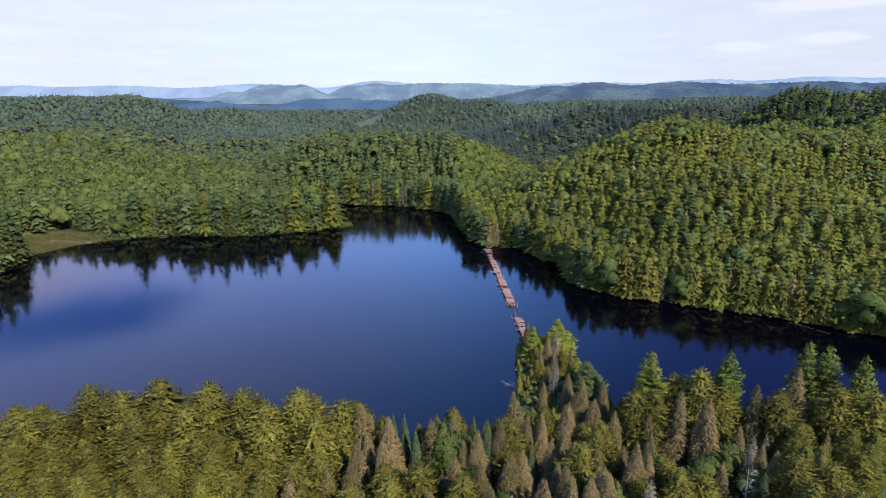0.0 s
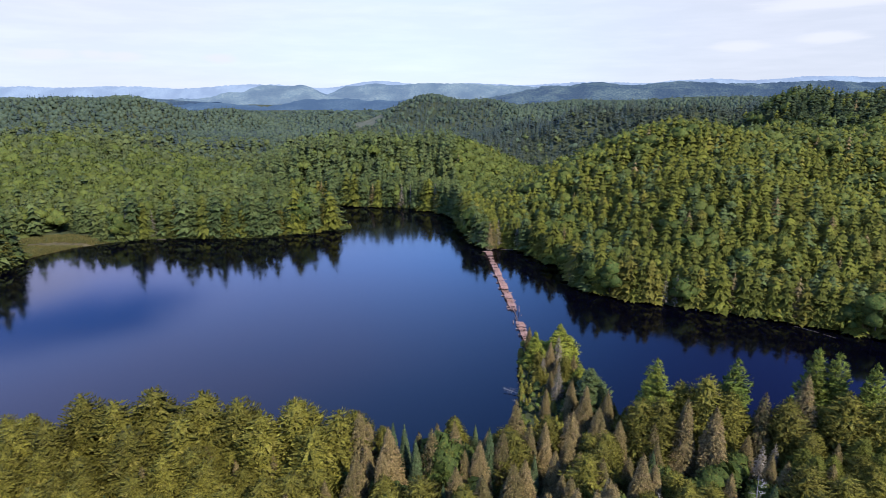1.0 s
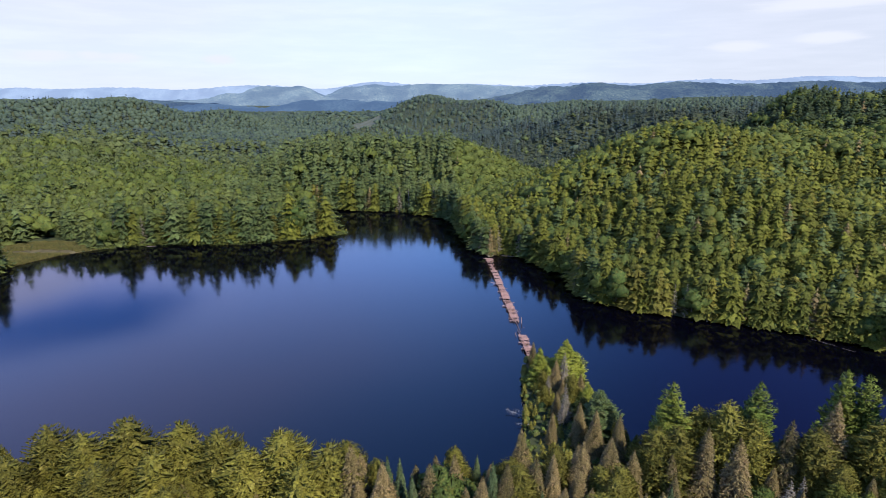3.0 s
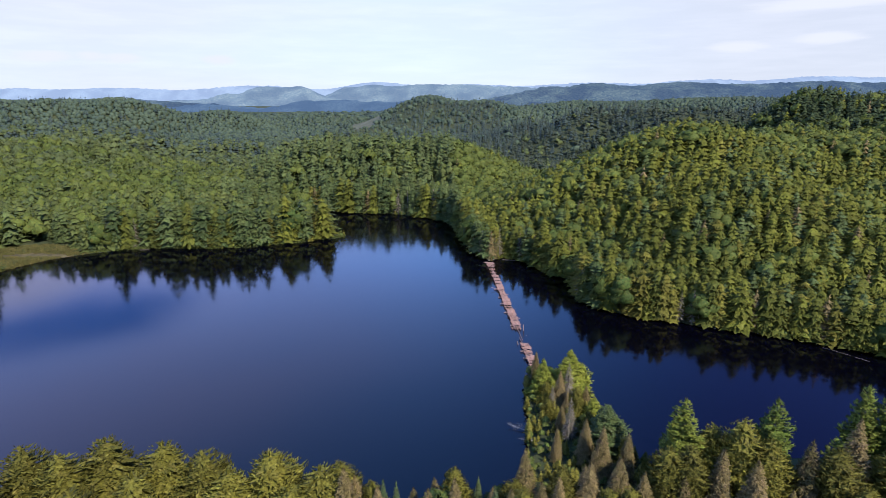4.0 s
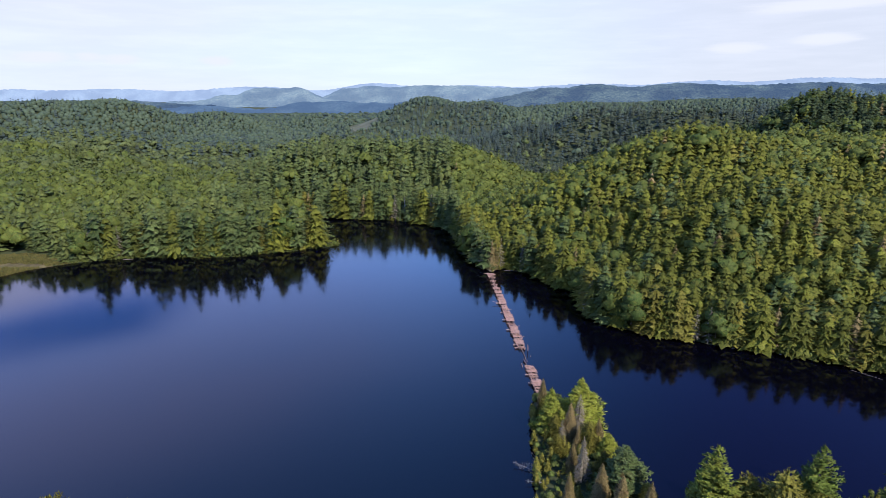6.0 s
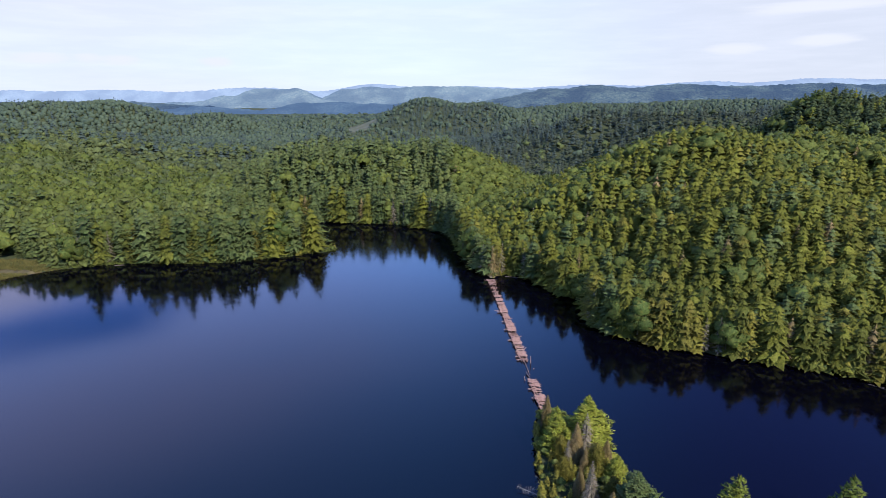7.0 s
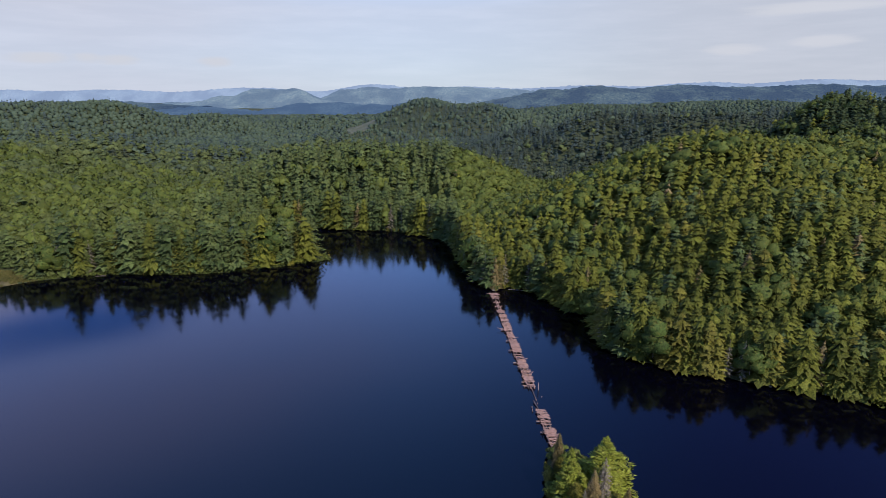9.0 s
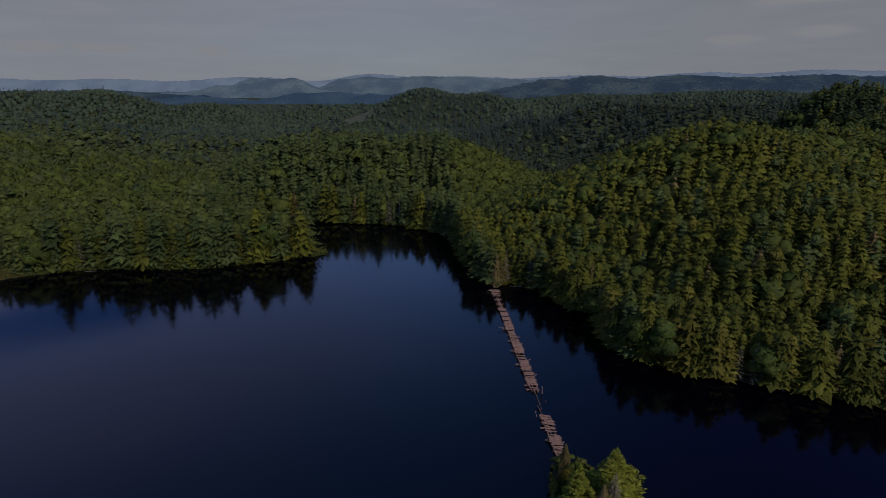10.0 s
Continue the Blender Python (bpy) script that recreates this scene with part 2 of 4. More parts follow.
def backdrop_material(name, low, high, haze_glow, power):
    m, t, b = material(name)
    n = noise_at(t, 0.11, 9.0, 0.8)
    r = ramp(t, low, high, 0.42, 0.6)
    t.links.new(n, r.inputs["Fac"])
    # broad lighter patches in the base colour stand in for sunlit slopes
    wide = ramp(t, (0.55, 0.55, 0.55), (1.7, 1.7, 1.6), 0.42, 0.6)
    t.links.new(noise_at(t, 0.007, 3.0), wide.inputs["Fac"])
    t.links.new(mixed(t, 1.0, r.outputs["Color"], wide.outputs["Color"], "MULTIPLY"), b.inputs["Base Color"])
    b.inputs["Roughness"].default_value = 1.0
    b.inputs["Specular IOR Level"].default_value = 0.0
    # blue emission stands in for the haze lying before the ridge
    b.inputs["Emission Color"].default_value = (*haze_glow, 1)
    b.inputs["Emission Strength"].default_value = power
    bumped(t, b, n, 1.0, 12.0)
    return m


M_GROUND, M_WATER = ground_material(), water_material()

# ---- plan of the lake and the hills ----
SHORE = [(-380, 95), (-230, 120), (-150, 127), (-80, 131), (-30, 130), (0, 129), (15, 135), (21, 150), (23, 165), (25, 180),
         (26, 190), (29, 195), (34, 193), (39, 186), (43, 175), (45, 160), (49, 148), (62, 146), (85, 148), (110, 150), (150, 142),
         (205, 122), (320, 90), (330, 130), (205, 176), (160, 196), (147, 207), (124, 220), (103, 228), (84, 236), (69, 246), (60, 259),
         (62, 280), (55, 294), (45, 311), (35, 322), (26, 318), (20, 325), (16, 342), (13, 365), (6, 402), (-7, 420), (-22, 430), (-52, 438),
         (-120, 446), (-85, 395), (-61, 373)]
SHORE += [(-77, 362), (-101, 352), (-128, 345), (-172, 345), (-204, 335), (-218, 322), (-227, 304), (-224, 283), (-232, 262), (-290, 240), (-400, 225)]

# hills: centre x, y, height, spread along and across, turn of the long axis in degrees
HILLS = [(158, 392, 55, 62, 62, 0), (150, 310, 35, 60, 45, 0), (238, 425, 47, 72, 68, 0), (330, 410, 45, 110, 80, 0), (410, 500, 78, 105, 70, 0), (318, 535, 72, 45, 55, 0),
         (285, 680, 63, 75, 55, -20), (200, 790, 58, 62, 60, 0), (245, 735, 58, 40, 45, 0), (145, 905, 32, 60, 60, 0), (420, 760, 60, 110, 90, 0), (640, 860, 58, 200, 140, 0), (85, 775, 12, 30, 60, 0),
         (-30, 1350, 68, 85, 130, 0), (90, 1330, 57, 100, 130, 0), (330, 1450, 50, 190, 150, 0), (700, 1500, 58, 330, 200, 0), (1300, 1400, 58, 400, 300, 0)]
HILLS += [(-100, 532, 32, 50, 40, 0), (-48, 536, 32, 45, 40, 0), (2, 540, 34, 40, 42, 0), (-138, 800, 25, 60, 48, 0), (-50, 765, 14, 50, 50, 0), (-300, 470, 17, 80, 50, 0), (-160, 395, 11, 60, 40, 0),
          (-400, 590, 33, 85, 75, 0), (-430, 745, 31, 85, 65, 0), (-560, 830, 37, 120, 100, 0), (-270, 810, 15, 50, 45, 0), (-640, 620, 38, 150, 120, 0),
          (-630, 1165, 71, 95, 110, 0), (-740, 1160, 68, 90, 110, 0), (-860, 1150, 66, 130, 140, 0), (-480, 1280, 40, 80, 110, 0), (-1150, 1150, 62, 300, 250, 0), (-330, 1520, 22, 130, 120, 0), (20, 20, 8, 200, 60, 0)]


def smooth_line(points, steps=4):
    p = np.array(points, float)
    out = []
    for i in range(len(p)):
        a, b, c, d = p[i - 1], p[i], p[(i + 1) % len(p)], p[(i + 2) % len(p)]
        for k in range(steps):
            u = k / steps
            out.append(0.5 * (2 * b + (c - a) * u + (2 * a - 5 * b + 4 * c - d) * u * u + (3 * b - a - 3 * c + d) * u ** 3))
    return np.array(out)


LINE = smooth_line(SHORE)


def from_shore(x, y):
    """Metres from the water's edge, negative in the lake."""
    x, y = np.asarray(x, float).ravel(), np.asarray(y, float).ravel()
    out = np.empty(len(x))
    a, b = LINE, np.roll(LINE, -1, axis=0)
    e = b - a
    ee = (e ** 2).sum(1)
    for i in range(0, len(x), 20000):
        px, py = x[i:i + 20000, None], y[i:i + 20000, None]
        u = np.clip(((px - a[:, 0]) * e[:, 0] + (py - a[:, 1]) * e[:, 1]) / ee, 0, 1)
        d = np.sqrt(((px - a[:, 0] - u * e[:, 0]) ** 2 + (py - a[:, 1] - u * e[:, 1]) ** 2).min(1))
        cross = ((a[:, 1] > py) != (b[:, 1] > py)) & (px < (b[:, 0] - a[:, 0]) * (py - a[:, 1]) / (b[:, 1] - a[:, 1] + 1e-12) + a[:, 0])
        out[i:i + 20000] = np.where(cross.sum(1) % 2 == 1, -d, d)
    return out


def wobble(x, y, size, seed=0.0):
    """A cheap smooth noise between -1 and 1 out of turned waves."""
    v = 0
    for k, (a, f) in enumerate(((0.3, 1.0), (1.4, 1.37), (2.5, 0.81), (3.9, 1.9))):
        v = v + np.sin((x * math.cos(a) + y * math.sin(a)) * f * 6.283 / size + seed + k * 2.1 + 1.3 * np.sin((y * math.cos(a) - x * math.sin(a)) * 3.9 / size + k))
    return v / 4


def height(x, y):
    x, y = np.asarray(x, float).ravel(), np.asarray(y, float).ravel()
    d = from_shore(x, y)
    top = np.full(len(x), 4.0 ** 5)
    for cx, cy, h, sa, sb, turn in HILLS:
        c, s = math.cos(radians(turn)), math.sin(radians(turn))
        u, v = (x - cx) * c + (y - cy) * s, (y - cy) * c - (x - cx) * s
        top += (h * np.exp(-0.5 * ((u / sa) ** 2 + (v / sb) ** 2))) ** 5
    top = top ** 0.2
    rise = np.clip(d / 55, 0, 1)
    rise = rise * rise * (3 - 2 * rise)
    bump = 1.6 * wobble(x, y, 90) * np.clip(d / 40, 0, 1) + 0.25 * wobble(x, y, 17, 2.0) * np.clip(d / 5, 0, 1)
    bump = bump + 3.0 * wobble(x, y, 250, 4.0) * np.clip((y - 450) / 150, 0, 1)
    land = 0.12 + 1.0 * (1 - np.exp(-np.clip(d, 0, None) / 5)) + (top - 3) * rise + bump
    return np.where(d > 0, land, np.maximum(-7, 0.12 + 0.4 * d))


# ---- meshes out of arrays ----
def mesh(name, verts, faces, mats, slot=None, tone=None, smooth=False, normals=None):
    """A mesh of triangles or quads (faces: an array with 3 or 4 columns)."""
    verts, faces = np.asarray(verts, np.float32), np.asarray(faces, np.int32)
    me = bpy.data.meshes.new(name)
    n, k = faces.shape
    me.vertices.add(len(verts))
    me.vertices.foreach_set("co", verts.ravel())
    me.loops.add(n * k)
    me.loops.foreach_set("vertex_index", faces.ravel())
    me.polygons.add(n)
    me.polygons.foreach_set("loop_start", np.arange(0, n * k, k, dtype=np.int32))
    if slot is not None:
        me.polygons.foreach_set("material_index", np.asarray(slot, np.int32))
    me.polygons.foreach_set("use_smooth", np.full(n, smooth))
    for m in mats:
        me.materials.append(m)
    if tone is not None:
        me.attributes.new("tone", "FLOAT", "POINT").data.foreach_set("value", np.asarray(tone, np.float32))
    me.update(calc_edges=True)
    if normals is not None:
        me.normals_split_custom_set_from_vertices(np.asarray(normals, np.float32))
    return me


def part(name, me, parent, label=""):
    ob = new(name, me)
    ob.parent = parent
    return tagged(ob, label) if label else ob


def joined(pieces):
    """Vertices and faces of many (V, F) as one."""
    vs, fs, k = [], [], 0
    for v, f in pieces:
        vs.append(v)
        fs.append(f + k)
        k += len(v)
    return np.concatenate(vs), np.concatenate(fs)


# ---- ground and water ----
def stretch(n, near, far, lo, hi):
    """Grid lines, close together near 0 and wide apart towards lo and hi."""
    u = np.linspace(-1, 1, n)
    v = near * u + (far - near) * np.sign(u) * np.abs(u) ** 3.2
    return np.clip(v, lo, hi)


def build_ground():
    xs = stretch(241, 420, 4900, -4900, 4900)
    u = np.linspace(0, 1, 300)
    ys = -400 + 1300 * u + 4000 * u ** 4.5
    gx, gy = np.meshgrid(xs, ys)
    z = height(gx, gy)
    n, m = len(ys), len(xs)
    idx = np.arange(n * m).reshape(n, m)
    f = np.stack([idx[:-1, :-1], idx[:-1, 1:], idx[1:, 1:], idx[1:, :-1]], -1).reshape(-1, 4)
    ob = new("ground", mesh("ground", np.stack([gx.ravel(), gy.ravel(), z], -1), f, [M_GROUND], smooth=True))
    tagged(ob, "hilly forest floor of moss, needles and leaf litter", "ground", kind="structure")


def build_water():
    xs, ys = np.linspace(-520, 420, 60), np.linspace(60, 520, 40)
    gx, gy = np.meshgrid(xs, ys)
    idx = np.arange(gx.size).reshape(gx.shape)
    f = np.stack([idx[:-1, :-1], idx[:-1, 1:], idx[1:, 1:], idx[1:, :-1]], -1).reshape(-1, 4)
    ob = new("water", mesh("water", np.stack([gx.ravel(), gy.ravel(), 0 * gx.ravel()], -1), f, [M_WATER], smooth=True))
    tagged(ob, "still dark blue lake reflecting the sky and shore", "lake", kind="structure")


build_ground()
build_water()

# ---- distance ----
def backdrop(name, label, mat, y, x0, x1, low, humps, depth=500, rough=4.0):
    """A wooded ridge far off: a crest line of humps (x, height, spread), falling away to the front and the back."""
    xs = np.linspace(x0, x1, int((x1 - x0) / 14))
    crest = np.full(len(xs), 0.0)
    for cx, h, s in humps:
        crest += (h * np.exp(-0.5 * ((xs - cx) / s) ** 2)) ** 3
    crest = low + crest ** (1 / 3) + rough * (0.7 * wobble(xs, 0 * xs, 330) + 0.5 * wobble(xs, 0 * xs, 70, 1.0) + 0.35 * wobble(xs, 0 * xs, 24, 2.0))
    crest += 1.6 * np.random.default_rng(len(xs)).standard_normal(len(xs))
    rows = []
    for k, (dy, f) in enumerate(((-1, 0.0), (-0.7, 0.35), (-0.4, 0.72), (-0.15, 0.95), (0, 1.0), (0.6, 0.4), (1, 0.0))):
        z = -20 + (crest + 20) * f + (0 if f in (0, 1) else 1) * 6 * wobble(xs, 0 * xs + 150 * k, 260, k)
        rows.append(np.stack([xs, np.full(len(xs), y + dy * depth), z], -1))
    n, m = len(rows), len(xs)
    idx = np.arange(n * m).reshape(n, m)
    f = np.stack([idx[:-1, :-1], idx[:-1, 1:], idx[1:, 1:], idx[1:, :-1]], -1).reshape(-1, 4)
    ob = new(name, mesh(name, np.concatenate(rows), f, [mat], smooth=True))
    tagged(ob, label, "ridge", kind="structure")


# the last colour and strength of each ridge are haze put in as emission
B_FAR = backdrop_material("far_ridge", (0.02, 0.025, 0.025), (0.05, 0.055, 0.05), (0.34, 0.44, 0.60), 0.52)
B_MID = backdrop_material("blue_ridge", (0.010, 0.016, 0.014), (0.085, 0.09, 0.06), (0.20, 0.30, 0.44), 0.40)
# cloud shade over this ridge is put into its darker base colours
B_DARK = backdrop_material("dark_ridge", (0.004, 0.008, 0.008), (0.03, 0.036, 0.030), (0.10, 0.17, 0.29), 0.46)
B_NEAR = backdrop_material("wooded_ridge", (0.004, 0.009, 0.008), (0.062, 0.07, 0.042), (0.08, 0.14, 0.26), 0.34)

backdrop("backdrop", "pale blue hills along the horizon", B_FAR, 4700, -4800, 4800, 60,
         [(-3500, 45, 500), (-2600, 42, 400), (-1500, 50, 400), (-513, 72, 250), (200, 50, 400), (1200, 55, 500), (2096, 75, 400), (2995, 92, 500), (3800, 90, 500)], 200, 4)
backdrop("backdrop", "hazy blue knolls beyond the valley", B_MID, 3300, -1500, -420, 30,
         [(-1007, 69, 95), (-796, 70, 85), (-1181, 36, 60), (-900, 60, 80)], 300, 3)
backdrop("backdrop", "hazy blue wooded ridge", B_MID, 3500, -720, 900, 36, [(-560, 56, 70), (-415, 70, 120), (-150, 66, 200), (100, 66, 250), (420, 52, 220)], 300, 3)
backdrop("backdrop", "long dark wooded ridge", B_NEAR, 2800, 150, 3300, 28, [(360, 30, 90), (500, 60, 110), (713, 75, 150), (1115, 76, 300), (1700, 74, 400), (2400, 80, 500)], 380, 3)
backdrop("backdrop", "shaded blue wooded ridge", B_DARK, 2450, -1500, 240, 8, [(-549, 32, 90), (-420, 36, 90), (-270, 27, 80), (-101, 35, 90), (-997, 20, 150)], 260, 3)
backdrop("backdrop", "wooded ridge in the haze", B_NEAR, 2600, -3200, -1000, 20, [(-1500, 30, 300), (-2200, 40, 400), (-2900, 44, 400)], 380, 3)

# ---- trees ----
def sprays(base, way, up, length, width, fold=0.25):
    """Folded leaf-shaped sprays: (V, F) from arrays of foot, direction, up hint, length and width."""
    way = way / np.linalg.norm(way, axis=1, keepdims=True)
    side = np.cross(way, up)
    side /= np.linalg.norm(side, axis=1, keepdims=True) + 1e-9
    above = np.cross(side, way)
    L, W = length[:, None], width[:, None]
    tip = base + way * L
    mid = base + way * L * 0.45
    v = np.stack([base, mid + side * W / 2 - above * W * fold, tip, mid - side * W / 2 - above * W * fold], 1).reshape(-1, 3)
    k = np.arange(len(base))[:, None] * 4
    f = np.concatenate([k + [0, 1, 2], k + [0, 2, 3]], 1).reshape(-1, 3)
    return v, f


def stick(a, b, ra, rb, sides=5):
    """A tapered limb from a to b: (V, F)."""
    a, b = np.array(a, float), np.array(b, float)
    w = (b - a) / (np.linalg.norm(b - a) + 1e-9)
    s = np.cross(w, (0.31, 0.2, 0.93) if abs(w[2]) < 0.9 else (1.0, 0.1, 0))
    s /= np.linalg.norm(s)
    t = np.cross(w, s)
    ang = np.arange(sides) * 2 * math.pi / sides
    ring = np.cos(ang)[:, None] * s + np.sin(ang)[:, None] * t
    v = np.concatenate([a + ring * ra, b + ring * rb, [b]])
    i = np.arange(sides)
    j = (i + 1) % sides
    f = np.concatenate([np.stack([i, j, sides + j], 1), np.stack([i, sides + j, sides + i], 1), np.stack([sides + i, sides + j, 0 * i + 2 * sides], 1)])
    return v, f


def skirts(rng, h, r, tiers, m, base, shape, droop, jag, thick):
    """The body of a conifer: whorls of boughs, each a ragged star that droops or rises to its tips."""
    vs, fs, k = [], [], 0
    for i in range(tiers):
        t = (i + 0.75 + 0.25 * rng.standard_normal()) / tiers
        t = min(max(t, 0.06), 1.0)
        R = r * min(1.0, t) ** shape * rng.uniform(0.8, 1.14) * (0.85 if i == tiers - 1 and tiers > 3 else 1)
        z = h * (1 - t * (1 - base))
        n = 2 * m
        ang = (np.arange(n) + 0.35 * rng.standard_normal(n)) * 6.28318 / n + rng.random() * 6.28
        lobe = np.where(np.arange(n) % 2 == 0, 1 + 0.16 * rng.standard_normal(n), 1 - jag + 0.12 * rng.standard_normal(n))
        rim = R * np.clip(lobe, 0.12, 1.5)
        lean = rng.standard_normal(2) * 0.2
        zr = z + droop * rim + rim * (lean[0] * np.cos(ang) + lean[1] * np.sin(ang)) + 0.11 * R * rng.standard_normal(n)
        top = np.array([[0.04 * R * rng.standard_normal(), 0.04 * R * rng.standard_normal(), min(h, z + thick * R + 0.3 * h / tiers)]])
        vs.append(np.concatenate([np.stack([np.cos(ang) * rim, np.sin(ang) * rim, np.maximum(zr, 0.03 * h)], -1), top]))
        j = np.arange(n)
        fs.append(np.stack([j, (j + 1) % n, 0 * j + n], -1) + k)
        k += n + 1
    return np.concatenate(vs), np.concatenate(fs)


def conifer(rng, h, r, n_boughs, n_sprays, base=0.1, shape=0.8, dip=-0.3, bough=0.5, spray=0.7, wide=0.4, rise=-0.2, face=0.5, lumps=0.15, inner=0.62, tiers=0, twist=0.5, core=0.0):
    """Crown of a conifer: boughs winding up the stem, and sprays over their outer parts."""
    p = rng.random(4) * 6.28

    def reach(t, az):
        lump = 1 + lumps * np.sin(2 * az + p[0] + 4 * t) + lumps * np.sin(3 * az + p[1] - 7 * t) + 0.6 * lumps * np.sin(5 * az + p[2] + 17 * t) + 0.45 * lumps * np.sin(8 * az + p[3] + 37 * t)
        low = np.where(t > 0.9, 1 - 2.5 * (t - 0.9), 1)
        return r * np.clip(t, 0.01, 1) ** shape * lump * low

    t = ((np.arange(n_boughs) + rng.random(n_boughs)) / n_boughs) ** 0.72
    if tiers:
        t = np.clip((np.floor(t * tiers) + 0.6 + 0.13 * rng.standard_normal(n_boughs)) / tiers, 0.02, 1)
    az = np.arange(n_boughs) * 2.39996 + 0.3 * rng.standard_normal(n_boughs)
    R = reach(t, az) * (1 + 0.1 * rng.standard_normal(n_boughs))
    out = np.stack([np.cos(az), np.sin(az), 0 * az], -1)
    way = out.copy()
    way[:, 2] = dip + 0.09 * rng.standard_normal(n_boughs) + 0.5 * np.clip(0.25 - t, 0, 1)
    foot = np.stack([0 * az, 0 * az, h * (1 - t * (1 - base)) - dip * R * 0.6], -1) + out * R[:, None] * 0.08
    foot[:, 2] = np.minimum(foot[:, 2], h)
    up = np.tile((0, 0, 1.0), (n_boughs, 1)) + rng.standard_normal((n_boughs, 3)) * 0.25
    core = core or (0.9 if n_sprays > 300 else 1.0)
    pieces = [sprays(foot, way, up, core * R * np.linalg.norm(way, axis=1), R * bough + 0.15, 0.3)]
    n = n_sprays
    if n:
        t = np.clip(rng.random(n) ** 0.62, 0.02, 1)
        if tiers:
            t = np.clip((np.floor(t * tiers) + 0.6 + 0.15 * rng.standard_normal(n)) / tiers, 0.02, 1)
        az = rng.random(n) * 6.2832
        s = inner + (1.06 - inner) * rng.random(n) ** 0.8
        d = reach(t, az) * s
        out = np.stack([np.cos(az), np.sin(az), 0 * az], -1)
        side = np.stack([-np.sin(az), np.cos(az), 0 * az], -1)
        pos = out * d[:, None]
        pos[:, 2] = h * (1 - t * (1 - base)) + dip * d * 0.4 + rng.standard_normal(n) * 0.12
        turn = rng.standard_normal(n) * twist
        way = out * np.cos(turn)[:, None] + side * np.sin(turn)[:, None]
        way[:, 2] = rise + rng.standard_normal(n) * 0.25
        up = np.tile((0, 0, 1.0), (n, 1)) * (1 - face) + out * face + rng.standard_normal((n, 3)) * 0.25
        size = spray * (0.6 + 0.7 * rng.random(n)) * (0.5 + 0.5 * np.clip(t * 2.5, 0, 1))
        pos -= way * size[:, None] * 0.5
        pieces.append(sprays(pos, way, up, size, size * wide))
    k = 3
    pieces.append(sprays(np.stack([0 * np.arange(k), 0 * np.arange(k), h - 0.06 * h + 0 * np.arange(k)], -1),
                         np.stack([0.12 * rng.standard_normal(k), 0.12 * rng.standard_normal(k), np.ones(k)], -1), rng.standard_normal((k, 3)), np.full(k, 0.075 * h), np.full(k, 0.02 * h)))
    return joined(pieces)


def dome(rng, h, r, base, levels, m, lumps):
    """A far broadleaved crown: one uneven leafy dome."""
    p = rng.random(3) * 6.28
    bulge = 1 + 0.1 * rng.standard_normal()
    vs = []
    for i, t in enumerate((np.arange(levels) / (levels - 1)) ** 1.25):
        az = (np.arange(m) + 0.5 * (i % 2) + 0.22 * rng.standard_normal(m)) * 6.28318 / m
        lump = 1 + lumps * (np.sin(2 * az + p[0] + 5 * t) + np.sin(3 * az + p[1] - 8 * t) + 0.7 * np.sin(5 * az + p[2] + 19 * t))
        body = math.sqrt(min(1.0, max(0.02, 1 - (1 - 1.25 * t) ** 2))) * (1 - 2.2 * max(0.0, t - 0.88))
        R = r * bulge * body * lump * (1 + 0.14 * rng.standard_normal(m)) if i else np.full(m, 0.36 * r)
        z = h * (1 - t * (1 - base)) + 0.03 * r * rng.standard_normal(m) if i else np.full(m, 0.96 * h)
        vs.append(np.stack([np.cos(az) * R, np.sin(az) * R, np.maximum(z, 0.02 * h)], -1))
    idx = np.arange(levels * m).reshape(levels, m)
    nxt = np.roll(idx, -1, axis=1)
    f = np.concatenate([np.stack([idx[:-1], idx[1:], nxt[1:]], -1).reshape(-1, 3), np.stack([idx[:-1], nxt[1:], nxt[:-1]], -1).reshape(-1, 3)])
    return np.concatenate(vs), np.concatenate([f, [(0, k, k + 1) for k in range(1, m - 1)]])


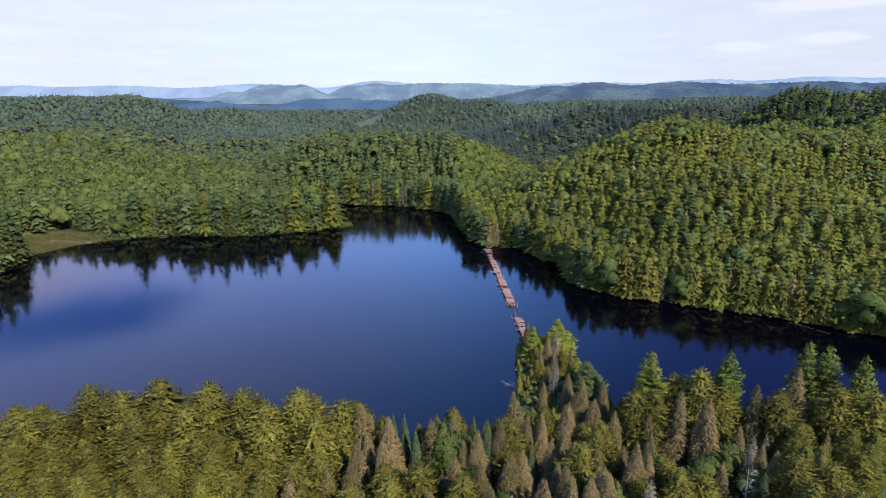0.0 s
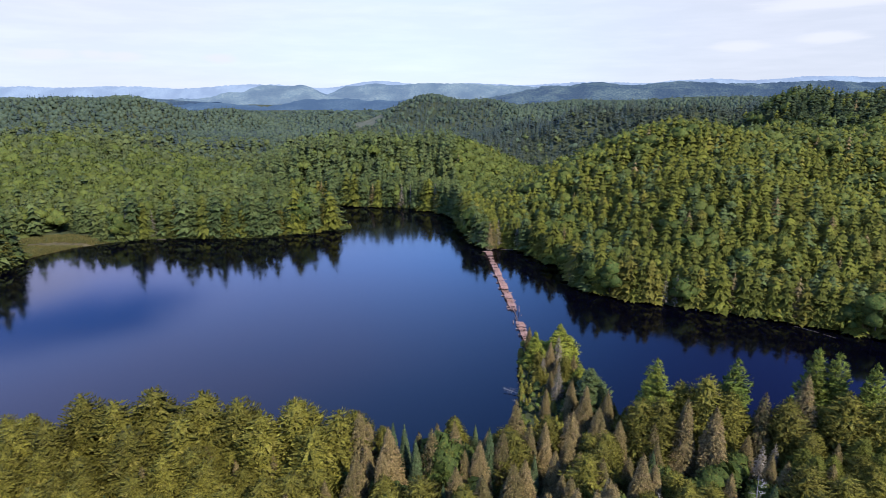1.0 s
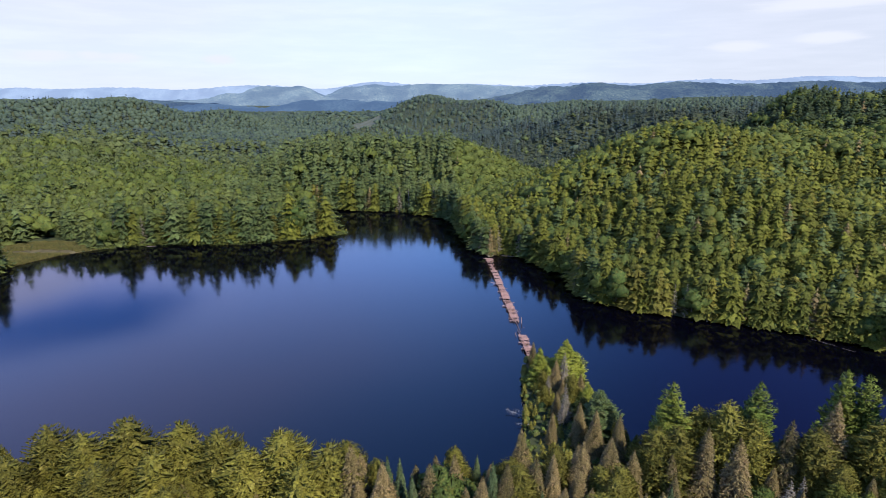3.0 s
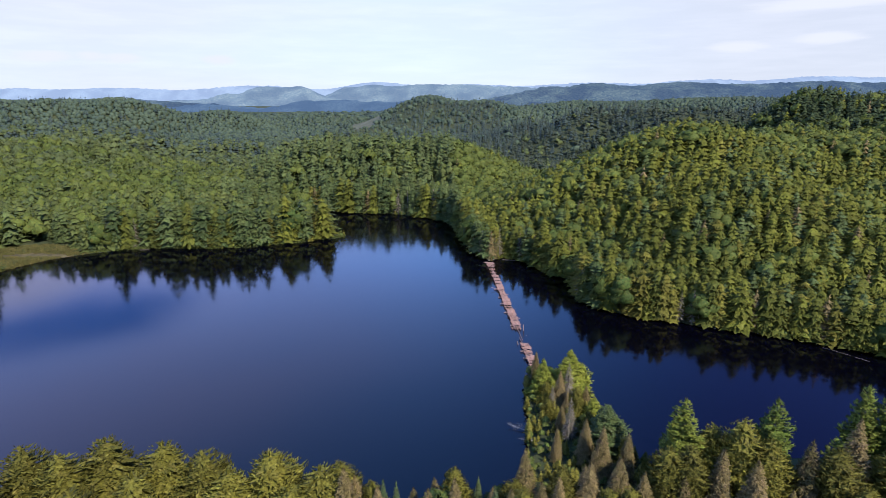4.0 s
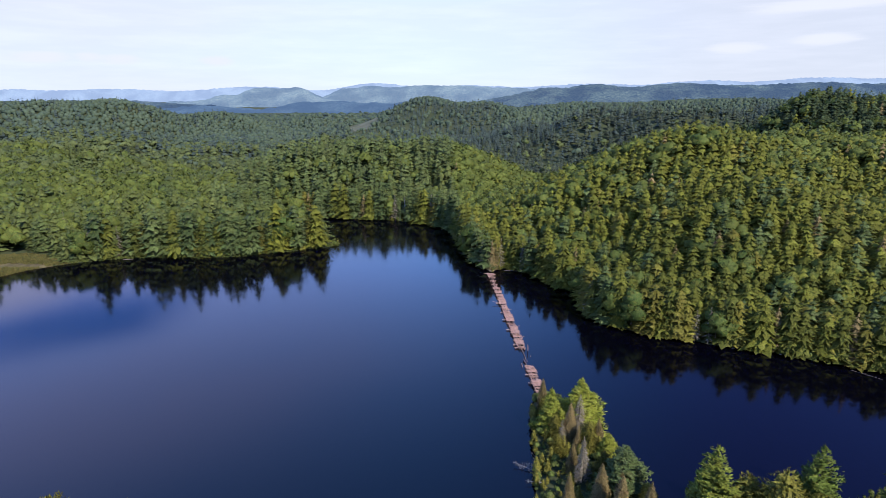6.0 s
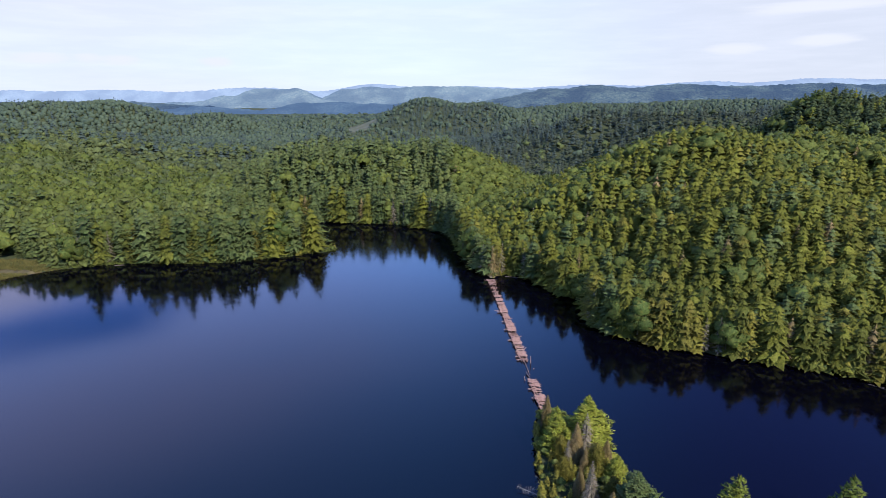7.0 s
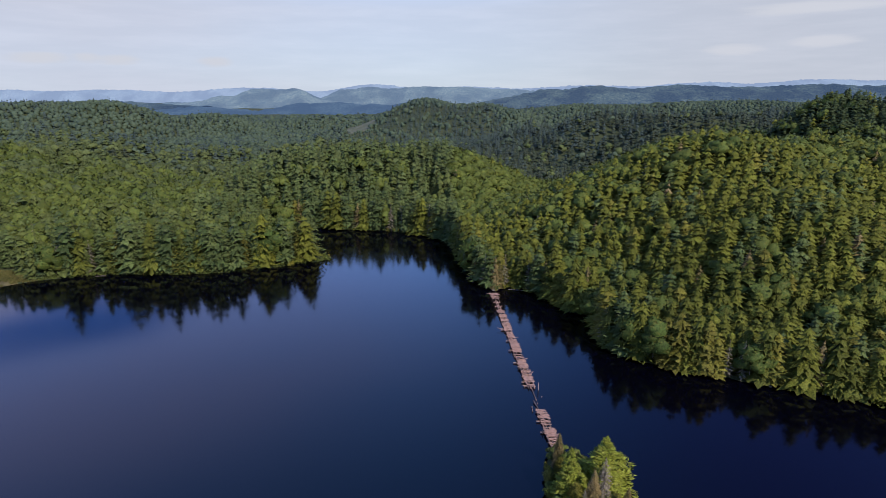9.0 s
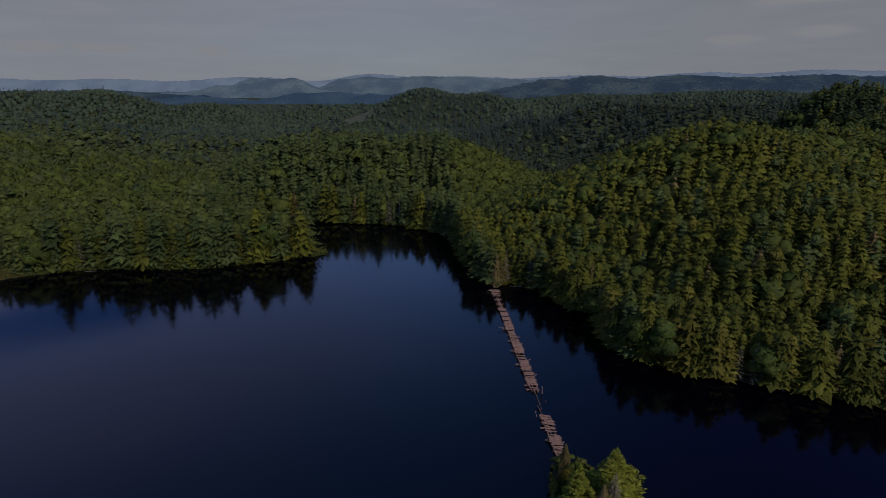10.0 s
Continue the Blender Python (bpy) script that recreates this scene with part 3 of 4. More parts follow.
def leafy(rng, h, r, base, clumps, levels, m, n, spray, wide):
    """A broadleaved crown: leafy clumps of several sizes round the stem, each clad in sprays."""
    mid, half = h * (1 + base) / 2, h * (1 - base) / 2
    k = np.arange(clumps)
    up = 1 - 1.55 * (k + 0.5) / clumps
    az = k * 2.39996 + rng.random() * 6.28 + 0.4 * rng.standard_normal(clumps)
    flat = np.sqrt(np.clip(1 - up * up, 0, 1))
    d = 0.60 + 0.16 * rng.standard_normal(clumps)
    centre = np.stack([np.cos(az) * flat * d * r, np.sin(az) * flat * d * r, mid + up * half * (0.62 + 0.12 * rng.standard_normal(clumps))], -1)
    size = r * (0.50 + 0.10 * rng.standard_normal(clumps))
    if clumps < 7:
        # a low dome: one clump on top, the others in a ring below it
        size = r * (0.66 + 0.08 * rng.standard_normal(clumps))
        ring = np.where(k == 0, 0.12, 0.52)
        centre = np.stack([np.cos(az) * ring * r, np.sin(az) * ring * r, h - size * np.where(k == 0, 0.8, 1.25 + 0.3 * rng.random(clumps))], -1)
    pieces = []
    for c, s in zip(centre, size):
        vs = []
        for i in range(levels):
            e = -1.45 + 2.9 * i / (levels - 1)
            a = (np.arange(m) + 0.5 * (i % 2) + 0.25 * rng.standard_normal(m)) * 6.28318 / m
            q = 0.85 * s * (1 + (0.18 if clumps > 7 else 0.1) * rng.standard_normal(m))
            vs.append(np.stack([c[0] + np.cos(a) * np.cos(e) * q, c[1] + np.sin(a) * np.cos(e) * q, c[2] + math.sin(e) * q * 0.85], -1))
        idx = np.arange(levels * m).reshape(levels, m)
        nxt = np.roll(idx, -1, axis=1)
        f = np.concatenate([np.stack([idx[:-1], nxt[1:], idx[1:]], -1).reshape(-1, 3), np.stack([idx[:-1], nxt[:-1], nxt[1:]], -1).reshape(-1, 3)])
        pieces.append((np.concatenate(vs), f))
    if n:
        pick = rng.integers(0, clumps, n)
        way = rng.standard_normal((n, 3)) + (0, 0, 0.45)
        way /= np.linalg.norm(way, axis=1, keepdims=True)
        foot = centre[pick] + way * size[pick][:, None] * (0.62 + 0.4 * rng.random(n))[:, None]
        lean = way + 0.9 * rng.standard_normal((n, 3))
        l = spray * (0.5 + 0.9 * rng.random(n))
        pieces.append(sprays(foot, lean, way + 0.4 * rng.standard_normal((n, 3)), l, l * wide))
    return joined(pieces)


def bare(rng, h, n, reach):
    """The bare limbs of a dead tree."""
    out = [stick((0, 0, 0), (0.3 * rng.standard_normal(), 0.3 * rng.standard_normal(), h), 0.02 * h ** 0.9 + 0.03, 0.03)]
    for _ in range(n):
        z = h * (0.25 + 0.7 * rng.random())
        a, l = rng.random() * 6.283, reach * (1.1 - z / h) * (0.5 + 0.8 * rng.random()) + 0.3
        end = (math.cos(a) * l, math.sin(a) * l, z + l * (0.25 * rng.standard_normal() + 0.1))
        out.append(stick((0, 0, z), end, 0.05, 0.012, 3))
        for _ in range(2):
            q = 0.35 + 0.5 * rng.random()
            m = np.array((0, 0, z)) * (1 - q) + np.array(end) * q
            out.append(stick(m, m + rng.standard_normal(3) * (0.3, 0.3, 0.2) * l, 0.03, 0.01, 3))
    return joined(out)


def trunk(rng, h, girth, limbs=0, reach=1.0, sides=6):
    lean = rng.standard_normal(2) * 0.012 * h
    mid = (lean[0] * 0.4, lean[1] * 0.4, h * 0.5)
    out = [stick((0, 0, -0.6), mid, girth, girth * 0.6, sides), stick(mid, (0, 0, h * 0.96), girth * 0.6, 0.03, sides)]
    for _ in range(limbs):
        z = h * (0.15 + 0.7 * rng.random())
        a, l = rng.random() * 6.283, reach * (1.05 - z / h) * (0.6 + 0.5 * rng.random()) + 0.3
        out.append(stick((0, 0, z), (math.cos(a) * l, math.sin(a) * l, z + 0.12 * l), 0.02 + girth * 0.2, 0.015, 3))
    return joined(out)


# detail of a crown: whorls, boughs in each, sprays on them, and their size against those close by
DETAIL = {1.0: (18, 14, 3400, 0.68), 0.3: (11, 10, 240, 1.75), 0.12: (7, 6, 60, 2.8), 0.03: (5, 6, 10, 3.6), 0.01: (4, 5, 0, 4.0)}


def clad(rng, q, h, r, base, shape, spray, wide, rise, face, lumps, dip, fill, boughs=0, bough=0.3, tiers=0):
    """A conifer: whorls of ragged boughs with sprays on them; close by, single boughs round a dark inner body."""
    lv, m, n, g = DETAIL[q]
    if q == 1.0:
        return joined([skirts(rng, h * 0.97, r * (fill - 0.06), tiers or lv, m, base, shape, dip - 0.25, 0.38, 0.36),
                       conifer(rng, h, r, boughs, n, base, shape, dip, bough, spray, wide, rise, face, lumps, 0.66, tiers, 0.8, 0.9)])
    body = skirts(rng, h, r, tiers if tiers and q > 0.2 else lv, m, base, shape + (0.1 if tiers else 0.0), dip - 0.24, 0.42 if q > 0.05 else 0.2, 0.34)
    outer = conifer(rng, h, r, 2, n, base, shape, dip, bough, spray * g, 0.3, min(rise, 0.3) - 0.12, min(face, 0.5), lumps, 0.5, tiers, 0.35, 0.9)
    return joined([body, outer])


def crown_of(kind, rng, q):
    """Crown at detail q (1: close by; 0.01: far woods); fewer and larger sprays the farther."""
    if kind == "cedar":
        return clad(rng, q, 16, 4.9, 0.04, 0.46, 0.85, 0.34, 0.95, 0.75, 0.2, -0.03, 0.86, 230, 0.2)
    if kind == "hemlock":
        return clad(rng, q, 18, 5.2, 0.05, 0.5, 0.85, 0.36, -0.05, 0.45, 0.18, -0.16, 0.88, 260, 0.24)
    if kind == "spruce":
        return clad(rng, q, 17, 3.4, 0.02, 0.70, 0.72, 0.34, -0.15, 0.4, 0.14, -0.28, 0.82, 260, 0.22)
    if kind == "fir":
        return clad(rng, q, 13, 1.9, 0.0, 0.80, 0.5, 0.4, -0.05, 0.5, 0.06, -0.3, 0.82, 240, 0.3)
    if kind == "young_pine":
        return clad(rng, q, 13, 5.0, 0.0, 0.82, 1.15, 0.32, 0.3, 0.3, 0.2, 0.0, 0.6, 260, 0.24, 8)
    if kind == "shore_pine":
        return clad(rng, q, 20, 5.0, 0.06, 0.48, 1.0, 0.45, 0.25, 0.3, 0.22, 0.0, 0.78, 240, 0.22, 10)
    if kind == "pine":
        return clad(rng, q, 22, 4.3, 0.12, 0.58, 1.0, 0.4, 0.4, 0.3, 0.26, 0.06, 0.62, 240, 0.24, 12)
    if kind == "dark_pine":
        return clad(rng, q, 22, 5.2, 0.12, 0.40, 1.0, 0.42, 0.4, 0.3, 0.22, 0.05, 0.74, 240, 0.22, 11)
    if kind == "broadleaf":
        if q < 0.02:
            return dome(rng, 14, 5.3, 0.25, 4, 6, 0.14)
        k, lv, m, n, g = {1.0: (16, 5, 6, 1500, 0.75), 0.3: (12, 4, 6, 420, 1.0), 0.12: (6, 4, 5, 50, 2.0), 0.03: (3, 4, 5, 10, 2.4)}[q]
        return leafy(rng, 14, 5.0, 0.02, k, lv, m, n, 0.75 * g, 0.7)
    if kind == "dry":
        nb, ns, g = {1.0: (110, 700, 0.95), 0.3: (50, 90, 1.6), 0.12: (30, 24, 1.95), 0.03: (14, 5, 2.8), 0.01: (8, 0, 3.2)}[q]
        return conifer(rng, 14, 2.4, nb, ns, 0.10, 0.7, -0.28, 0.2 * g ** 0.3, 0.6 * g ** 0.7, 0.26, -0.1, 0.3, 0.12, 0.4)
    return bare(rng, 12, max(4, int(26 * q ** 0.6)), 2.2)


SPECIES = {
    "cedar": (16, M_CEDAR, "tall dense olive-green cedar tree at the lakeshore", 0.2),
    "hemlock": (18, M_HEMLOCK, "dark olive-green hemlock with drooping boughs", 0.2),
    "spruce": (17, M_SPRUCE, "brownish-green pointed spruce tree among other conifers", 0.19),
    "fir": (13, M_FIR, "slim blue-green balsam fir with a sharp spire", 0.14),
    "pine": (22, M_PINE, "tall bright green white pine with tiered plumes", 0.26),
    "young_pine": (13, M_YOUNG_PINE, "bushy yellow-green young white pine on the wooded point", 0.16),
    "shore_pine": (20, M_SHORE_PINE, "tall muted green white pine with wide tiered boughs", 0.25),
    "dark_pine": (22, M_DARK, "tall dark green white pine on the hilltop", 0.26),
    "broadleaf": (14, M_LEAF, "fresh green leafy deciduous tree among conifers", 0.2),
    "dry": (14, M_DRY, "dying conifer with greyish-brown dry needles", 0.15),
    "dead": (12, M_DEAD, "bare grey dead tree with short broken limbs", 0.14),
}
CATEGORY = {"young_pine": "pine tree", "shore_pine": "pine tree", "hemlock": "hemlock tree", "cedar": "cedar tree", "spruce": "spruce tree", "fir": "fir tree", "pine": "pine tree", "dark_pine": "pine tree", "broadleaf": "deciduous tree", "dry": "dying conifer", "dead": "dead tree"}
NAMES = {"young_pine": "pine_tree", "shore_pine": "pine_tree", "hemlock": "hemlock_tree", "cedar": "cedar_tree", "spruce": "spruce_tree", "fir": "fir_tree", "pine": "pine_tree", "dark_pine": "pine_tree", "broadleaf": "deciduous_tree", "dry": "dying_conifer", "dead": "dead_tree"}
KINDS = list(SPECIES)
MATS = [SPECIES[k][1] for k in KINDS]

PROTO = {}


def proto(kind, q, which):
    key = (kind, q, which)
    if key not in PROTO:
        rng = np.random.default_rng(hash((KINDS.index(kind), int(q * 1000), which)) % 2 ** 31)
        v, f = crown_of(kind, rng, q)
        h = SPECIES[kind][0]
        # light falls on the crown as a whole: normals lean outwards from the stem
        wide = np.hypot(v[:, 0], v[:, 1])
        rise = (v[:, 2] - 0.5 * h) * 0.55 if kind == "broadleaf" else 0.5 * wide + 0.25
        out = np.stack([v[:, 0], v[:, 1], rise], -1)
        out /= np.linalg.norm(out, axis=1, keepdims=True) + 1e-6
        flat = np.cross(v[f[:, 1]] - v[f[:, 0]], v[f[:, 2]] - v[f[:, 0]])
        flat /= np.linalg.norm(flat, axis=1, keepdims=True) + 1e-9
        turned = (flat * out[f].mean(1)).sum(1) < 0
        f = np.where(turned[:, None], f[:, ::-1], f)
        flat[turned] *= -1
        own = np.zeros_like(v)
        for k in range(3):
            np.add.at(own, f[:, k], flat)
        own /= np.linalg.norm(own, axis=1, keepdims=True) + 1e-9
        n = 0.28 * out + 0.72 * own
        n /= np.linalg.norm(n, axis=1, keepdims=True) + 1e-9
        PROTO[key] = ((v, f), trunk(rng, h * (0.97 if kind == "dry" else 0.8), SPECIES[kind][3], int(14 * q) if kind == "dry" else 0, 2.5), n)
    return PROTO[key]


MODEL = {}


def tree(kind, x, y, z, scale, turn, q=1.0, which=0, slim=1.0, group=""):
    """One tree as a thing of its own: trunk and crown, sharing meshes with its like."""
    key = (kind, q, which)
    if key not in MODEL:
        (cv, cf), (tv, tf), cn = proto(*key)
        MODEL[key] = (mesh("crown", cv, cf, [SPECIES[kind][1]], smooth=kind != "dead", normals=None if kind == "dead" else cn), mesh("trunk", tv, tf, [M_BARK if kind != "dead" else M_DEAD]))
    ob = new(NAMES[kind])
    ob.matrix_world = Matrix.LocRotScale((x, y, z), Euler((0, 0, turn)), (scale * slim, scale * slim, scale))
    crown, stem = MODEL[key]
    if kind == "dead":
        part("limbs", crown, ob)
    else:
        part("trunk", stem, ob)
        part("crown", crown, ob)
    return tagged(ob, SPECIES[kind][2], CATEGORY[kind], group)


def scatter(rng, x0, x1, y0, y1, step):
    """Uneven planting: a jittered grid."""
    nx, ny = max(1, int((x1 - x0) / step)), max(1, int((y1 - y0) / step))
    gx, gy = np.meshgrid(np.arange(nx), np.arange(ny))
    gx = gx + 0.5 * (gy % 2)
    x = x0 + (gx.ravel() + 0.5 + rng.uniform(-0.42, 0.42, gx.size)) * step
    y = y0 + (gy.ravel() + 0.5 + rng.uniform(-0.42, 0.42, gx.size)) * step
    return x, y


def in_wedge(x, y, margin=12.0, eye_y=0.0):
    """What lies in the broad view ahead of the flight line."""
    return np.abs(x) < 0.83 * (y - eye_y) + margin


def marsh(x, y):
    return ((x + 230) / 33) ** 2 + ((y - 325) / 24) ** 2 < 1


def cape(x, y):
    return (x > -71) & (x < -50) & (y > 350) & (y < 392)


def meadow(x, y):
    return ((x + 168 + 0.12 * (y - 1290)) / 34) ** 2 + ((y - 1290) / 105) ** 2 < 1 + 0.35 * wobble(x, y, 60)


def wood(name, label, x, y, kinds, q, size, rng, variants=6, sink=0.3, mats=None, girth=1.0):
    """Many trees of the woods in one mesh."""
    z = height(x, y)
    vs, fs, ns, slots, tones, k = [], [], [], [], [], 0
    which = rng.integers(0, variants, len(x))
    for kd in set(kinds):
        for w in range(variants):
            sel = np.nonzero((kinds == kd) & (which == w))[0]
            if not len(sel):
                continue
            (cv, cf), _, cn = proto(kd, q, w)
            h = SPECIES[kd][0]
            a = rng.random(len(sel)) * 6.2832
            s = size[sel] / h
            wide = girth * s * rng.uniform(0.85, 1.2, len(sel))
            c, n = np.cos(a)[:, None], np.sin(a)[:, None]
            X = (cv[:, 0] * c - cv[:, 1] * n) * wide[:, None] + x[sel][:, None]
            Y = (cv[:, 0] * n + cv[:, 1] * c) * wide[:, None] + y[sel][:, None]
            Z = cv[:, 2] * s[:, None] + (z[sel] - (np.minimum(sink, 0.3 * size[sel]) if kd == "broadleaf" else 0.3))[:, None]
            vs.append(np.stack([X, Y, Z], -1).reshape(-1, 3))
            ns.append(np.stack([cn[:, 0] * c - cn[:, 1] * n, cn[:, 0] * n + cn[:, 1] * c, cn[:, 2] + 0 * c], -1).reshape(-1, 3))
            fs.append((cf[None] + (np.arange(len(sel)) * len(cv))[:, None, None]).reshape(-1, 3) + k)
            slots.append(np.full(len(sel) * len(cf), KINDS.index(kd)))
            tones.append(np.repeat(0.45 * rng.random(len(sel)) + 0.55 * np.clip(0.5 + 0.7 * wobble(x[sel], y[sel], 130), 0, 1), len(cv)))
            k += len(sel) * len(cv)
    if vs:
        ob = new(name, mesh(name, np.concatenate(vs), np.concatenate(fs), mats or MATS, np.concatenate(slots), np.concatenate(tones), True, np.concatenate(ns)))
        tagged(ob, label, "woods", kind="stuff")


def choose(rng, n, shares):
    names = list(shares)
    p = np.array([shares[k] for k in names], float)
    return np.array(names)[rng.choice(len(names), n, p=p / p.sum())]


HEIGHTS = {"young_pine": 13, "shore_pine": 20, "hemlock": 17, "cedar": 15, "spruce": 17, "fir": 13, "pine": 23, "dark_pine": 17, "broadleaf": 14, "dry": 14, "dead": 13}


def sizes(rng, kinds, factor=1.0):
    return np.array([HEIGHTS[k] for k in kinds]) * rng.uniform(0.72, 1.18, len(kinds)) * factor


rng = np.random.default_rng(11)

# the tall trees that stand out along the near shore: x, y, height of the top over the lake, kind
WEST = [(-92.5, 113.9, 21.8, "cedar"), (-81.8, 121.0, 24, "cedar"), (-74.0, 119.7, 23, "cedar"), (-66.7, 123.5, 24, "cedar"), (-54.9, 122.1, 24, "cedar"),
        (-46.7, 120.7, 23, "cedar"), (-33.5, 120.2, 23, "cedar"), (-23.4, 117.4, 21.8, "cedar"), (-18.8, 116.5, 22, "spruce"), (-84.8, 113.2, 22, "cedar"),
        (-66.4, 110.9, 22, "cedar"), (-57.4, 115.3, 22, "cedar"), (-40.2, 116.4, 22, "cedar"), (-28.1, 112.3, 21, "cedar"), (-34.0, 121.5, 22.6, "dry")]
MIDDLE = [(-12.3, 113.7, 20, "spruce"), (-9.2, 117.6, 18, "fir"), (-6.5, 113.6, 17, "fir"), (-3.1, 114.4, 19, "spruce"), (1.9, 117.5, 19, "spruce"),
          (-0.6, 115.6, 17.5, "broadleaf"), (7.1, 112.0, 18, "spruce"), (9.5, 116.3, 18, "fir"), (16.5, 126.3, 19, "spruce"), (12.4, 115.8, 18, "spruce"),
          (18.7, 119.0, 17, "spruce"), (22.4, 120.1, 17, "spruce"), (29.1, 122.8, 18, "spruce"), (35.5, 124.5, 18, "spruce"), (-11.8, 118.4, 18, "fir")]
POINT = [(29.2, 177.0, 13.6, "young_pine"), (29.0, 188.5, 10.0, "spruce"), (37.6, 179.5, 15, "young_pine"), (33.2, 172.0, 12.0, "spruce"), (36.2, 174.5, 13.0, "dry"), (32.4, 155.0, 13.5, "dry"),
         (28.6, 184.0, 6.5, "cedar"), (28.8, 166.0, 7, "cedar"), (40.2, 149.5, 14.5, "shore_pine"), (41.0, 164.0, 8.5, "young_pine"), (34.0, 145.5, 13.5, "spruce"), (36.5, 139.8, 15, "spruce"), (27.5, 147.0, 10, "spruce"),
         (41.5, 137.5, 15, "spruce"), (37.0, 167.5, 9.5, "cedar"), (30.6, 169.5, 9.0, "dry"), (43.5, 143.5, 10, "cedar"), (37.5, 156.0, 9, "cedar"), (33.5, 160.0, 8, "fir"), (29.5, 172.5, 8.5, "cedar"), (34.5, 168.0, 8.0, "spruce"), (40.5, 171.0, 8.0, "spruce"), (31.0, 159.0, 9.0, "spruce"), (38.5, 146.0, 11.0, "spruce"),
         (32.6, 184.5, 7.0, "cedar"), (30.2, 186.8, 6.0, "broadleaf")]
EAST = [(52.3, 135.0, 25, "pine"), (62.9, 130.3, 23, "cedar"), (71.1, 133.4, 26, "pine"), (94.0, 138.1, 26, "pine"), (97.5, 136.0, 26, "pine"),
        (102.6, 130.1, 26, "pine"), (55.3, 123.1, 21, "spruce"), (60.2, 119.3, 21, "spruce"), (74.4, 125.6, 21, "spruce"), (50.2, 125.5, 20, "cedar"),
        (78.3, 123.0, 21, "cedar"), (46.2, 126.6, 19, "cedar"), (85.5, 128.3, 24, "spruce"), (92.3, 123.7, 22, "cedar"), (99.0, 121.1, 22, "cedar"),
        (62.3, 103.4, 15.5, "dead"), (67.5, 127.5, 20, "cedar"), (58.5, 134.5, 19, "cedar")]
PLACED = []


def stand_trees(rows, group, slim=1.0):
    xy = np.array([(r[0], r[1]) for r in rows])
    z = height(xy[:, 0], xy[:, 1])
    for (x, y, top, k), g in zip(rows, z):
        wide = slim * rng.uniform(0.92, 1.1) * ((1.25 if x < -20 else 1.1) if k == "cedar" else (1.2 if top > 14 else 1.0) if k == "young_pine" else 1.7 if k == "shore_pine" and top < 16 else 1.0)
        tree(k, x, y, g - 0.2, (top - g + 0.2) / SPECIES[k][0], rng.random() * 6.28, 1.0, int(rng.integers(0, 6)), wide, group)
        PLACED.append((x, y))


stand_trees(WEST, "trees along the near shore")
stand_trees(MIDDLE, "trees along the near shore")
stand_trees(EAST, "trees along the near shore")
stand_trees(POINT, "trees on the wooded point")


def near_woods():
    """The trees between the tall ones, down the slope and under the flight line."""
    x, y = scatter(rng, -150, 160, 62, 150, 5.3)
    d = from_shore(x, y)
    keep = (d > 1.0) & in_wedge(x, y, 4, 0) & ~((x > 14) & (y > 128)) & (y < 134)
    x, y = x[keep], y[keep]
    z = height(x, y)
    placed = np.array(PLACED)
    for i in range(len(x)):
        if np.hypot(placed[:, 0] - x[i], placed[:, 1] - y[i]).min() < 3.1:
            continue
        if x[i] < -24:
            k = choose(rng, 1, {"cedar": 76, "spruce": 8, "dry": 4, "broadleaf": 8, "fir": 4})[0]
        elif x[i] < 46:
            k = choose(rng, 1, {"cedar": 20, "spruce": 50, "fir": 14, "dry": 5, "broadleaf": 11})[0]
        else:
            if rng.random() < 0.22:
                continue
            k = choose(rng, 1, {"cedar": 30, "hemlock": 16, "spruce": 18, "fir": 4, "dry": 6, "broadleaf": 26})[0]
        top = {"hemlock": 15, "cedar": 16.5, "spruce": 16.5, "fir": 12.5, "dry": 14, "broadleaf": 11.5}[k] * rng.uniform(0.7, 1.06)
        if y[i] > 112:
            top *= 0.9
        tree(k, x[i], y[i], z[i] - 0.2, top / SPECIES[k][0], rng.random() * 6.28, 1.0 if y[i] > 88 else 0.3, int(rng.integers(0, 6)), rng.uniform(0.95, 1.25) * (1.12 if k == "cedar" else 1.0), "trees of the near woods")


near_woods()


def along_shore(group, first, last, step, shares, factor, q, back=(0.5, 2.4)):
    """A row of single trees close to the water, leaning their boughs over it."""
    a = int(np.argmin(np.hypot(LINE[:, 0] - first[0], LINE[:, 1] - first[1])))
    b = int(np.argmin(np.hypot(LINE[:, 0] - last[0], LINE[:, 1] - last[1])))
    run = LINE[a:b + 1]
    seg = np.hypot(*np.diff(run, axis=0).T)
    total, s = seg.sum(), step * 0.5
    cum = np.concatenate([[0], np.cumsum(seg)])
    xs, ys = [], []
    while s < total:
        x, y = np.interp(s, cum, run[:, 0]), np.interp(s, cum, run[:, 1])
        x2, y2 = np.interp(s + 1, cum, run[:, 0]), np.interp(s + 1, cum, run[:, 1])
        n = np.array((y2 - y, x - x2)) / (math.hypot(x2 - x, y2 - y) + 1e-6)
        off = rng.uniform(*back)
        xs.append(x + n[0] * off)
        ys.append(y + n[1] * off)
        s += step * rng.uniform(0.6, 1.4)
    xs, ys = np.array(xs), np.array(ys)
    keep = ~marsh(xs, ys) & (from_shore(xs, ys) > 0.3) & ~cape(xs, ys)
    xs, ys = xs[keep], ys[keep]
    z = height(xs, ys)
    kinds = choose(rng, len(xs), shares)
    tall = sizes(rng, kinds, factor)
    for i, k in enumerate(kinds):
        tree(k, xs[i], ys[i], z[i] - 0.2, tall[i] / SPECIES[k][0], rng.random() * 6.28, q, int(rng.integers(0, 6)), rng.uniform(0.9, 1.2), group)


